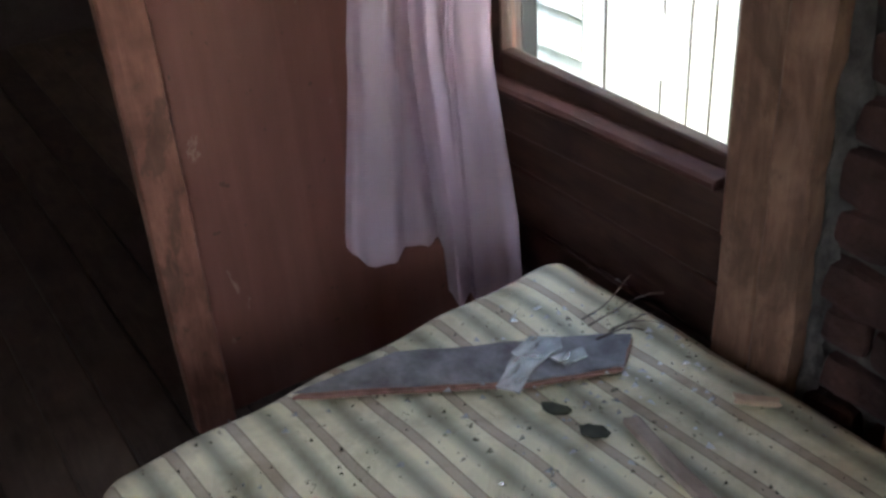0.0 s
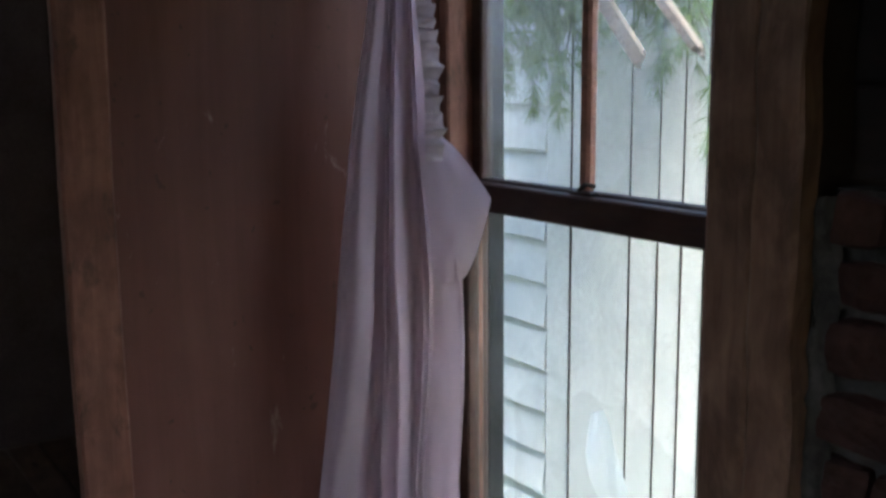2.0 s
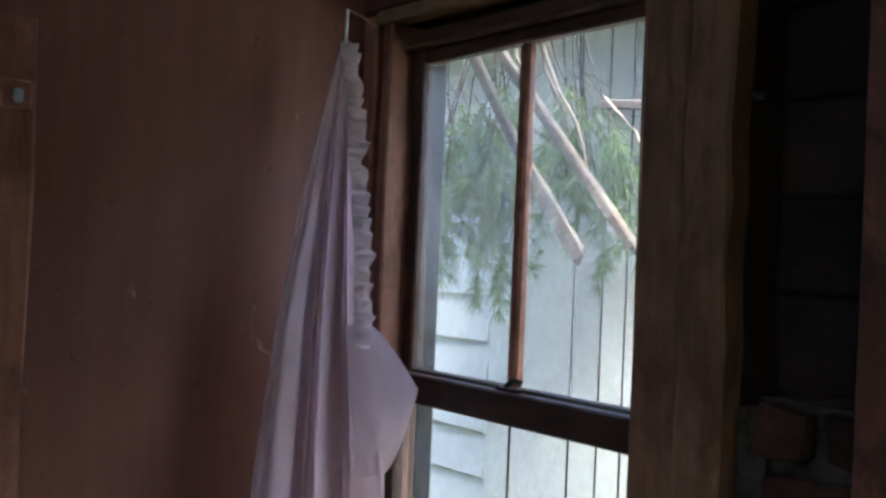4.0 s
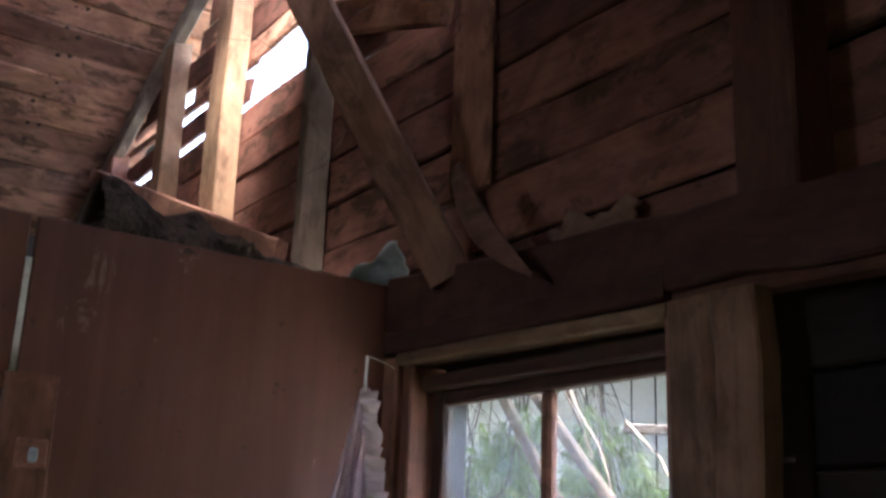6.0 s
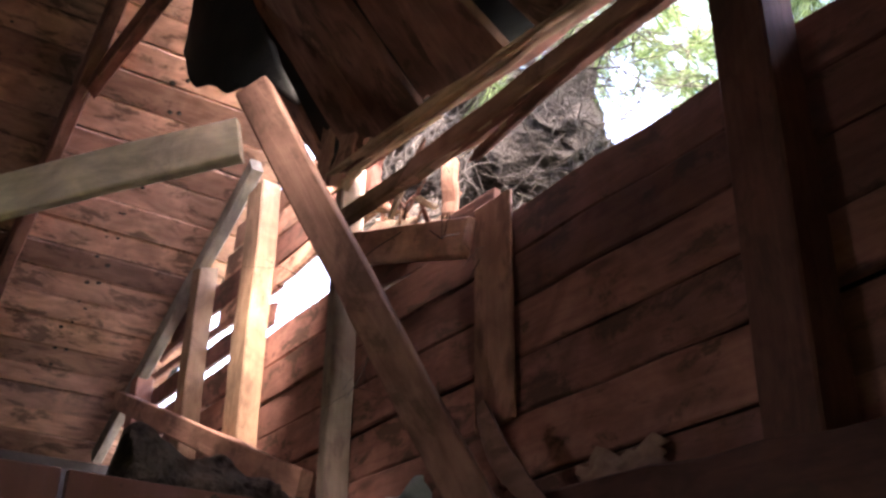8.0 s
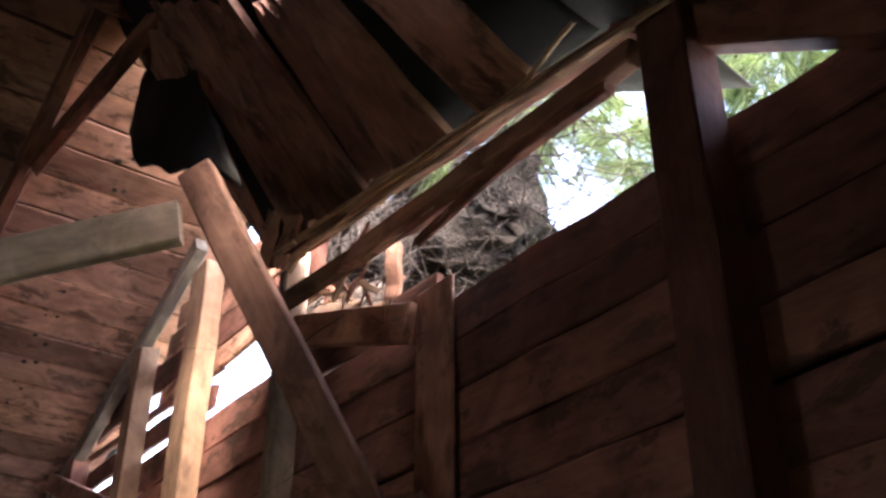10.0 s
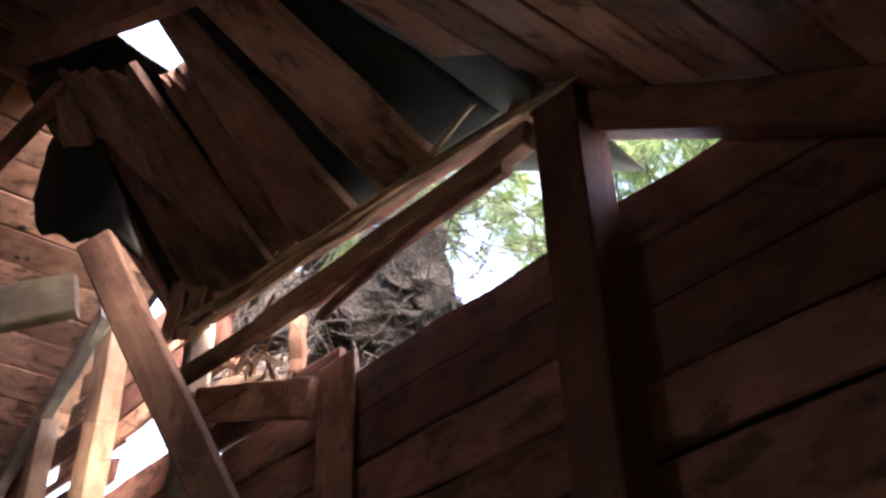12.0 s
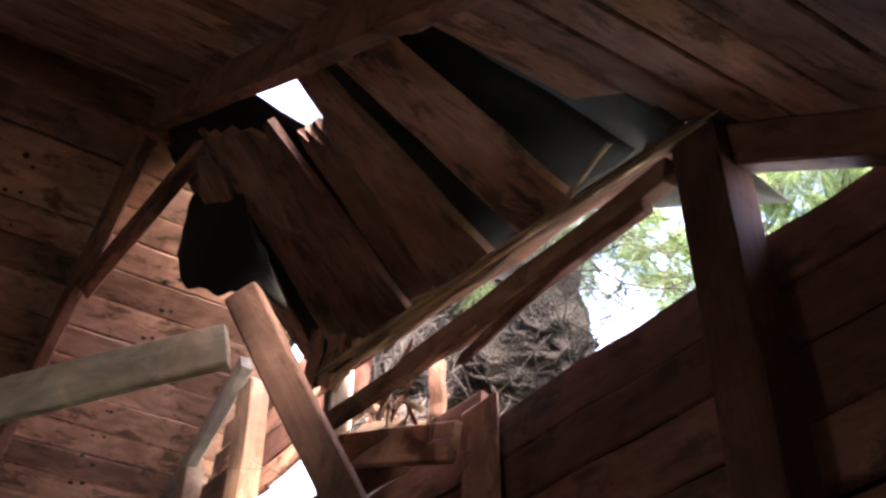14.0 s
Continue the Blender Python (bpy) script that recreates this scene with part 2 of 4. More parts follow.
FILM = clear("plastic_film", (0.97, 0.98, 0.98), 0.25, 0.06)
SHARD = clear("shard_glass", (0.9, 0.93, 0.93), 0.08, 0.5, "ShaderNodeBsdfDiffuse")
FELT = plain("tar_paper", (0.006, 0.006, 0.0055), (0.020, 0.0205, 0.019), 5, 0.9, 0.5)
FELT_GREY = plain("weathered_tar_paper", (0.045, 0.045, 0.04), (0.11, 0.11, 0.10), 4, 0.85, 0.5)
CARD = plain("slate_card", (0.085, 0.078, 0.08), (0.24, 0.235, 0.24), 14, 0.5, 0.2, 0.002)
PAPER = plain("blue_paper", (0.28, 0.33, 0.36), (0.42, 0.47, 0.50), 7, 0.9, 0.3)
WHITE = plain("white_house_paint", (0.70, 0.73, 0.73), (0.84, 0.85, 0.84), 5, 0.6, 0.25, 0.003, (1, 1, 1))
EAVE = plain("grey_eave_paint", (0.30, 0.33, 0.33), (0.42, 0.45, 0.45), 5, 0.7, 0.3)
BARK = plain("bark", (0.07, 0.055, 0.045), (0.20, 0.165, 0.14), 14, 0.95, 1.0, 0.01)
TWIG = plain("dead_twigs", (0.02, 0.016, 0.014), (0.095, 0.082, 0.072), 12, 0.9, 0.5)
NEEDLES = leafy("pine_needles", (0.075, 0.13, 0.045), (0.23, 0.31, 0.12), 0.5)

GRASS = plain("grass_ground", (0.05, 0.07, 0.02), (0.12, 0.13, 0.05), 2, 0.95, 0.9, 0.02)
IRON = plain("rusty_iron", (0.03, 0.025, 0.022), (0.07, 0.05, 0.04), 30, 0.5, 0.3, 0.001, metal=0.6)
DARK_CLOTH = plain("bed_base_cloth", (0.06, 0.05, 0.045), (0.12, 0.10, 0.085), 12, 0.95, 0.4)
# plaster colour halved likewise, with the room's shade in it
PLASTER = plain("darkened_plaster", (0.03, 0.02, 0.016), (0.065, 0.045, 0.036), 3, 0.95, 0.4)
LEAF_DRY = plain("dry_leaf", (0.018, 0.02, 0.013), (0.05, 0.048, 0.03), 40, 0.8, 0.4, 0.002)
OLD_PAPER = plain("old_paper", (0.18, 0.10, 0.075), (0.30, 0.19, 0.14), 9, 0.95, 0.4)
ROOTS = plain("root_mat", (0.012, 0.010, 0.009), (0.055, 0.047, 0.04), 16, 1.0, 1.0, 0.02)
PULP = plain("insulation_pulp", (0.045, 0.032, 0.026), (0.12, 0.088, 0.07), 18, 1.0, 1.0, 0.02)


# ---------------------------------------------------------------- builders
def part(name, bm, material, parent=None, label="", m=None):
    """Links a bmesh as one mesh object, at pose m in the world, under parent."""
    me = bpy.data.meshes.new(name)
    bm.to_mesh(me)
    bm.free()
    me.materials.append(material)
    ob = new(name, me)
    if parent is not None:
        ob.parent = parent
        root = parent.matrix_basis if parent.parent is None else parent.parent.matrix_basis @ parent.matrix_parent_inverse @ parent.matrix_basis
        ob.matrix_parent_inverse = root.inverted()
    if m is not None:
        ob.matrix_basis = m
    if label:
        tagged(ob, label)
    return ob


def thing(name, label, category, at=(0, 0, 0), kind="", group="", rz=0.0):
    e = new(name)
    e.empty_display_size = 0.1
    e.matrix_basis = pose(*at, 0, 0, rz)
    return tagged(e, label, category, group, kind)


def smooth(ob):
    for p in ob.data.polygons:
        p.use_smooth = True
    return ob


def along(p0, p1, up=(0, 0, 1)):
    """Pose at the middle of p0-p1, x along it, z near up."""
    p0, p1 = Vector(p0), Vector(p1)
    x = (p1 - p0).normalized()
    z = Vector(up)
    z = (z - x * z.dot(x)).normalized()
    y = z.cross(x)
    m = Matrix((x, y, z)).transposed().to_4x4()
    m.translation = (p0 + p1) / 2
    return m, (p1 - p0).length


def stick(L, w, h, rnd, bev=0.005, jit=0.002, seg=0.3, jag=(0.0, 0.0), bow=0.0):
    """A sawn piece along x, w in y, h in z, with eased edges; jag: broken ends."""
    bm = bmesh.new()
    n = max(2, int(L / seg))
    bev = min(bev, w * 0.3, h * 0.3)
    a, c = w / 2, h / 2
    sec = [(-a + bev, -c), (a - bev, -c), (a, -c + bev), (a, c - bev), (a - bev, c), (-a + bev, c), (-a, c - bev), (-a, -c + bev)]
    rings = []
    for i in range(n + 1):
        u = i / n
        x = (u - 0.5) * L
        dy, dz = rnd.uniform(-jit, jit), rnd.uniform(-jit, jit) + bow * (1 - (2 * u - 1) ** 2)
        ring = []
        for y, z in sec:
            ex = 0.0
            if i == 0 and jag[0]:
                ex = -rnd.random() ** 2 * jag[0]
            if i == n and jag[1]:
                ex = rnd.random() ** 2 * jag[1]
            ring.append(bm.verts.new((x + ex, y + dy + rnd.uniform(-jit, jit) * 0.4, z + dz + rnd.uniform(-jit, jit) * 0.4)))
        rings.append(ring)
    for r, s in zip(rings, rings[1:]):
        for k in range(8):
            bm.faces.new((r[k], r[(k + 1) % 8], s[(k + 1) % 8], s[k]))
    bm.faces.new(rings[0][::-1])
    bm.faces.new(rings[-1])
    bmesh.ops.recalc_face_normals(bm, faces=bm.faces)
    return bm


RND = random.Random(5)


def timber(name, p0, p1, w, h, material, parent=None, label="", up=(0, 0, 1), **kw):
    m, L = along(p0, p1, up)
    ob = part(name, stick(L, w, h, RND, **kw), material, parent, label, m)
    for side, j in zip((-1, 1), kw.get("jag", (0, 0))):
        for _ in range(6 if j >= 0.1 else 0):
            y, z, t = RND.uniform(-0.42, 0.42) * w, RND.uniform(-0.35, 0.35) * h, RND.uniform(0.003, 0.008)
            bm = bmesh.new()
            tip = bm.verts.new((side * (L / 2 + j * RND.uniform(0.4, 1.4)), y + RND.uniform(-0.01, 0.01), z + RND.uniform(-0.012, 0.012)))
            root = [bm.verts.new((side * (L / 2 - 0.04), y + t * p, z + 0.6 * t * q)) for p, q in ((-1, -1), (1, -1), (1, 1), (-1, 1))]
            for k in range(4):
                bm.faces.new((root[k], root[(k + 1) % 4], tip))
            bm.faces.new(root[::-1])
            part("splinter", bm, WOOD_SPLIT, ob, m=m)
    return ob


def block(x0, x1, y0, y1, z0, z1, bev=0.004):
    bm = bmesh.new()
    bmesh.ops.create_cube(bm, size=1.0)
    for v in bm.verts:
        v.co = Vector(((x0 + x1) / 2 + v.co.x * (x1 - x0), (y0 + y1) / 2 + v.co.y * (y1 - y0), (z0 + z1) / 2 + v.co.z * (z1 - z0)))
    if bev:
        bmesh.ops.bevel(bm, geom=bm.edges[:], offset=bev, segments=1, affect="EDGES")
    return bm


def quad_plank(name, a0, b0, a1, b1, thick, material, parent, label="", jag=(0.0, 0.0), n=7):
    """A plank with the corners a0, b0 at one end and a1, b1 at the other; ragged ends and edges."""
    a0, b0, a1, b1 = Vector(a0), Vector(b0), Vector(a1), Vector(b1)
    up = (b0 - a0).cross(a1 - a0)
    m, L = along((a0 + b0) / 2, (a1 + b1) / 2, up if up.z > 0 else -up)
    inv = m.inverted()
    bm = bmesh.new()
    cols = 6
    top, low = [], []
    for i in range(n + 1):
        t, b = [], []
        for c in range(cols + 1):
            p = inv @ a0.lerp(a1, i / n).lerp(b0.lerp(b1, i / n), c / cols)
            if i == 0:
                p.x -= RND.uniform(-0.3, 1.0) * jag[0]
            if i == n:
                p.x += RND.uniform(-0.3, 1.0) * jag[1]
            if c in (0, cols):
                p.y += RND.uniform(-0.004, 0.004)
            warp = 0.006 * noise.noise(Vector((i * 0.6, c * 0.4, L * 9)))
            t.append(bm.verts.new((p.x, p.y, p.z + thick / 2 + warp)))
            b.append(bm.verts.new((p.x + RND.uniform(-0.006, 0.006) * (i in (0, n)), p.y, p.z - thick / 2 + warp)))
        top.append(t)
        low.append(b)
    for i in range(n):
        for c in range(cols):
            bm.faces.new((top[i][c], top[i + 1][c], top[i + 1][c + 1], top[i][c + 1]))
            bm.faces.new((low[i][c], low[i][c + 1], low[i + 1][c + 1], low[i + 1][c]))
        for c in (0, cols):
            bm.faces.new((top[i][c], top[i + 1][c], low[i + 1][c], low[i][c]))
    for i in (0, n):
        for c in range(cols):
            bm.faces.new((top[i][c], top[i][c + 1], low[i][c + 1], low[i][c]))
    bmesh.ops.recalc_face_normals(bm, faces=bm.faces)
    return part(name, bm, material, parent, label, m)


def boxpart(name, x0, x1, y0, y1, z0, z1, material, parent=None, label="", bev=0.004):
    """A block as a part with its origin in its middle."""
    c = Vector(((x0 + x1) / 2, (y0 + y1) / 2, (z0 + z1) / 2))
    hx, hy, hz = (x1 - x0) / 2, (y1 - y0) / 2, (z1 - z0) / 2
    return part(name, block(-hx, hx, -hy, hy, -hz, hz, bev), material, parent, label, Matrix.Translation(c))


def upright(name, x0, x1, y0, y1, z0, z1, material, parent=None, label="", **kw):
    """A vertical board whose grain runs up."""
    m, L = along(((x0 + x1) / 2, (y0 + y1) / 2, z0), ((x0 + x1) / 2, (y0 + y1) / 2, z1), (0, -1, 0))
    return part(name, stick(L, x1 - x0, y1 - y0, RND, **kw), material, parent, label, m)


def sheet(nu, nv, f, thick=0.0):
    """A grid surface of f(u, v), given a thickness."""
    bm = bmesh.new()
    g = [[bm.verts.new(f(i / nu, j / nv)) for j in range(nv + 1)] for i in range(nu + 1)]
    for i in range(nu):
        for j in range(nv):
            bm.faces.new((g[i][j], g[i + 1][j], g[i + 1][j + 1], g[i][j + 1]))
    if thick:
        bmesh.ops.recalc_face_normals(bm, faces=bm.faces)
        bmesh.ops.solidify(bm, geom=bm.faces[:], thickness=thick)
    return bm


def rounded(sx, sy, sz, r, cuts, f=None):
    """A rounded cushion block centred at 0, with a shape function added on."""
    bm = bmesh.new()
    bmesh.ops.create_cube(bm, size=1.0)
    bmesh.ops.subdivide_edges(bm, edges=bm.edges[:], cuts=cuts, use_grid_fill=True)
    h = Vector((sx / 2, sy / 2, sz / 2))
    for v in bm.verts:
        p = Vector((v.co.x * sx, v.co.y * sy, v.co.z * sz))
        q = Vector([max(-h[k] + r, min(h[k] - r, p[k])) for k in range(3)])
        d = p - q
        if d.length > 1e-6:
            p = q + d.normalized() * r
        v.co = p + (f(p) if f else Vector())
    return bm


def tube(bm, pts, r0, r1, sides=5):
    """A tapering tube through points."""
    last = None
    n = len(pts) - 1
    for i, p in enumerate(pts):
        p = Vector(p)
        d = (Vector(pts[min(i + 1, n)]) - Vector(pts[max(i - 1, 0)])).normalized()
        a = d.orthogonal().normalized()
        b = d.cross(a)
        r = r0 + (r1 - r0) * i / n
        ring = [bm.verts.new(p + r * (math.cos(k * 2 * math.pi / sides) * a + math.sin(k * 2 * math.pi / sides) * b)) for k in range(sides)]
        if last:
            for k in range(sides):
                bm.faces.new((last[k], last[(k + 1) % sides], ring[(k + 1) % sides], ring[k]))
        last = ring
    return bm


def wander(p, d, L, n, rnd, curl=0.25, sag=0.0):
    """Points of a twig that wanders."""
    p, d = Vector(p), Vector(d).normalized()
    out = [p.copy()]
    for _ in range(n):
        d = (d + curl * Vector((rnd.uniform(-1, 1), rnd.uniform(-1, 1), rnd.uniform(-1, 1))) + Vector((0, 0, -sag))).normalized()
        p = p + d * L / n
        out.append(p.copy())
    return out


def needles(bm, p, d, n, L, rnd, spread=0.9, w=0.0012):
    """A tuft of long pine needles round direction d."""
    d = Vector(d).normalized()
    for _ in range(n):
        q = (d + spread * Vector((rnd.uniform(-1, 1), rnd.uniform(-1, 1), rnd.uniform(-1, 1)))).normalized()
        s = q.orthogonal().normalized()
        s = (s * math.cos(rnd.random() * 6.3) + q.cross(s) * math.sin(rnd.random() * 6.3)) * w
        l = L * rnd.uniform(0.6, 1.1)
        mid = p + q * l * 0.5 + Vector((0, 0, 0.004))
        a, b2 = bm.verts.new(p + s), bm.verts.new(p - s)
        c, e = bm.verts.new(mid - s), bm.verts.new(mid + s)
        t = bm.verts.new(p + q * l + Vector((0, 0, -0.008)))
        bm.faces.new((a, b2, c, e))
        bm.faces.new((e, c, t))


# ---------------------------------------------------------------- the place in numbers
FLOOR = -0.20
RIDGE_X, RIDGE_Z, RISE_L, RISE_R = -0.63, 4.307, 0.51, 0.635
WEST = -3.05                                # inner face of the west wall
GABLE_Y = 0.08                              # inner face of the gable sheathing


def roof_z(x):
    return RIDGE_Z + RISE_L * (x - RIDGE_X) if x < RIDGE_X else RIDGE_Z - RISE_R * (x - RIDGE_X)


# ---------------------------------------------------------------- ground, floor, plain walls
bm = bmesh.new()
bmesh.ops.create_grid(bm, x_segments=60, y_segments=60, size=60)
for v in bm.verts:
    v.co.z = -0.55 + 0.05 * noise.noise(v.co * 0.4)
tagged(part("ground", bm, GRASS), "rough grassy ground round the derelict house", "ground", kind="structure")

floor = tagged(boxpart("floor", WEST, EAST, SOUTH, 0.05, FLOOR - 0.12, FLOOR - 0.03, PLASTER), "dirty old wooden plank floor, darkened for the dim room", "floor", kind="structure")
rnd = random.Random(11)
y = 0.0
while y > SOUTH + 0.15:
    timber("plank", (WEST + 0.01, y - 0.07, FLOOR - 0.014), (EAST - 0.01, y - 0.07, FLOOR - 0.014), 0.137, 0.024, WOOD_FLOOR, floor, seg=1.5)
    y -= 0.14

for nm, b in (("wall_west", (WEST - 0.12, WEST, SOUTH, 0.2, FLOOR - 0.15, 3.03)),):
    tagged(boxpart(nm, *b, PLASTER, bev=0), "dark grimy wall of the derelict house, darkened for the dim room", "wall", kind="structure")
# the far gable, up to the ridge; its window opening is added for the fill light
south = thing("wall_south", "dark grimy end wall with an added unseen opening", "wall", kind="structure")
boxpart("masonry", WEST - 0.12, EAST + 0.12, SOUTH - 0.12, SOUTH, FLOOR - 0.15, 2.0, PLASTER, south, bev=0)
for pts in ([(WEST - 0.12, 2.0), (0.25, 2.0), (0.25, roof_z(0.25)), (RIDGE_X, RIDGE_Z), (WEST - 0.12, roof_z(WEST - 0.12))],
            [(0.75, 2.0), (EAST + 0.12, 2.0), (EAST + 0.12, roof_z(EAST + 0.12)), (0.75, roof_z(0.75))],
            [(0.25, 3.0), (0.75, 3.0), (0.75, roof_z(0.75)), (0.25, roof_z(0.25))],
            [(0.25, 2.0), (0.75, 2.0), (0.75, 2.1), (0.25, 2.1)]):
    bm = bmesh.new()
    fr = [bm.verts.new((x, SOUTH, z)) for x, z in pts]
    bk = [bm.verts.new((x, SOUTH - 0.12, z)) for x, z in pts]
    bm.faces.new(fr)
    bm.faces.new(bk[::-1])
    for k in range(len(pts)):
        n = (k + 1) % len(pts)
        bm.faces.new((fr[k], bk[k], bk[n], fr[n]))
    bmesh.ops.recalc_face_normals(bm, faces=bm.faces)
    part("gable_end", bm, PLASTER, south)
# frame round the added opening
for b in ((0.25, 0.28, 2.1, 3.0), (0.72, 0.75, 2.1, 3.0), (0.28, 0.72, 2.1, 2.14), (0.28, 0.72, 2.96, 3.0)):
    boxpart("window_frame", b[0], b[1], SOUTH - 0.05, SOUTH + 0.01, b[2], b[3], WOOD_SASH, south)
# the window opening in this wall is added too, unseen, to let light in
east = thing("wall_east", "dark grimy side wall with an added unseen opening", "wall", kind="structure")
for b in ((SOUTH, -2.35, FLOOR - 0.15, 2.14), (-1.65, 0.2, FLOOR - 0.15, 2.14), (-2.35, -1.65, FLOOR - 0.15, 0.75), (-2.35, -1.65, 1.65, 2.14)):
    boxpart("masonry", EAST, EAST + 0.12, b[0], b[1], b[2], b[3], PLASTER, east, bev=0)
for b in ((-2.35, -2.31, 0.75, 1.65), (-1.69, -1.65, 0.75, 1.65), (-2.31, -1.69, 0.75, 0.79), (-2.31, -1.69, 1.61, 1.65)):
    boxpart("window_frame", EAST - 0.01, EAST + 0.05, b[0], b[1], b[2], b[3], WOOD_SASH, east)

# ---------------------------------------------------------------- north wall with the window
wall_n = thing("wall_north", "dark masonry wall with a wooden window", "wall", kind="structure")
for b in ((WEST, 0.06, 0.07, 0.13, FLOOR - 0.15, 2.2), (0.87, EAST, 0.07, 0.13, FLOOR - 0.15, 1.803), (0.87, EAST, 0.07, 0.13, 1.815, 2.2), (0.87, 0.928, 0.07, 0.13, 1.803, 1.815), (0.968, EAST, 0.07, 0.13, 1.803, 1.815), (0.06, 0.86, 0.07, 0.13, FLOOR - 0.15, 0.42), (0.06, 0.86, 0.07, 0.13, 2.03, 2.2)):
    boxpart("masonry", *b, PLASTER, wall_n, bev=0)
# dark boarding under the window
z = FLOOR + 0.02
while z < 0.38:
    timber("board", (0.03, 0.05, z + 0.07), (0.87, 0.05, z + 0.07), 0.03, 0.137, WOOD_SASH, wall_n, seg=0.4)
    z += 0.14
# rough brickwork between the window and the next post
boxpart("mortar_bed", 1.02, 1.62, 0.012, 0.068, FLOOR, 1.36, MORTAR, wall_n, "pale crumbly mortar", bev=0)
rnd = random.Random(21)


def brick_bm(w, h, d, rnd):
    off = rnd.uniform(0, 50)
    return rounded(w, d, h, 0.014, 3, lambda p: 0.012 * noise.noise_vector(p * 14 + Vector((off, off, 0))))


z, row = FLOOR + 0.01, 0
while z < 1.29:
    x = 1.035 - (0.1 if row % 2 else 0.0) + rnd.uniform(-0.015, 0.015)
    h = rnd.uniform(0.072, 0.088)
    while x < 1.60:
        w = rnd.uniform(0.17, 0.21)
        x0 = max(x, 1.03)
        if x + w - x0 > 0.04:
            part("brick", brick_bm(x + w - x0, h, 0.06, rnd), BRICK, wall_n, m=pose((x0 + x + w) / 2, 0.012 + rnd.uniform(-0.012, 0.008), z + h / 2, 0, rnd.uniform(-2, 2), rnd.uniform(-2, 2)))
        x += w + rnd.uniform(0.016, 0.028)
    z += h + rnd.uniform(0.014, 0.024)
    row += 1
# smeared mortar along the casing
bm = sheet(5, 60, lambda u, v: Vector((1.0 + 0.045 * u + 0.02 * noise.noise(Vector((u * 2, v * 22, 3))), -0.004 - 0.026 * math.sin(math.pi * u) + 0.014 * noise.noise(Vector((u * 4, v * 30, 9))), FLOOR + v * 1.55)))
smooth(part("mortar_smear", bm, MORTAR, wall_n, "crumbling grey mortar"))
# near-black boards above the brickwork
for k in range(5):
    timber("board", (1.02, 0.055, 1.44 + 0.14 * k), (1.62, 0.055, 1.44 + 0.14 * k), 0.024, 0.136, WOOD_BLACK, wall_n, "near-black board", seg=0.3)
upright("board", 1.205, 1.30, -0.05, -0.01, FLOOR, 2.04, WOOD_RED, wall_n, "reddish upright board")

# plate beam over the window
beam = thing("plate_beam", "dark reddish wooden beam over the window", "beam", (0.8, -0.06, 2.09))
timber("beam", (0.004, 0.012, 2.179), (1.95, 0.012, 2.073), 0.125, 0.125, WOOD_DARK, beam, jit=0.005, seg=0.12)
timber("board", (0.004, -0.005, 2.098), (1.2, -0.005, 2.062), 0.05, 0.05, WOOD_DARK, beam, jit=0.004)

# ---------------------------------------------------------------- the window
win = thing("window_1", "double-hung window in dark stained wood, dusty glass", "window", (0.44, 0, 0.45), kind="structure")

fr = part("window_frame", block(-0.4, 0.4, 0.075, 0.15, 0.0, 0.03, 0.003), WOOD_SASH, win, m=Matrix.Translation((0.44, 0, 0.425)))
# right casing: an inner board and a broader outer one, worn at the foot
upright("board", 0.822, 0.862, -0.045, 0.06, 0.42, 2.04, WOOD_TRIM, win, "reddish inner casing board", jit=0.003)
upright("board", 0.842, 0.930, -0.062, -0.02, 0.06, 2.045, WOOD_CASING, win, "worn casing board", jit=0.003)
upright("board", 0.932, 1.015, -0.066, -0.016, 0.11, 2.045, WOOD_CASING, win, "worn casing board, chewed away at the foot", jit=0.005, seg=0.1)
# left casing
upright("board", -0.045, 0.05, -0.05, -0.012, FLOOR, 2.06, WOOD_TRIM, win, "reddish casing board", jit=0.003)
upright("board", 0.052, 0.088, -0.035, 0.06, 0.40, 2.04, WOOD_TRIM, win, "reddish inner casing board", jit=0.002)
# head
timber("head_casing", (-0.05, -0.034, 2.092), (0.83, -0.034, 2.078), 0.036, 0.05, WOOD_DARK, win, jit=0.003)
timber("head_jamb", (0.05, -0.02, 2.056), (0.83, -0.02, 2.036), 0.06, 0.028, WOOD_PALE, win, "pale worn head jamb", jit=0.001)
timber("stop", (0.08, 0.012, 2.004), (0.82, 0.012, 1.998), 0.03, 0.035, WOOD_SASH, win, jit=0.001)
# sill, stool and apron
timber("window_sill", (0.04, -0.028, 0.485), (0.82, -0.028, 0.522), 0.075, 0.022, WOOD_DARK, win, "worn stained sill", bev=0.008)
timber("apron", (0.04, -0.014, 0.415), (0.82, -0.014, 0.452), 0.03, 0.085, WOOD_SASH, win)


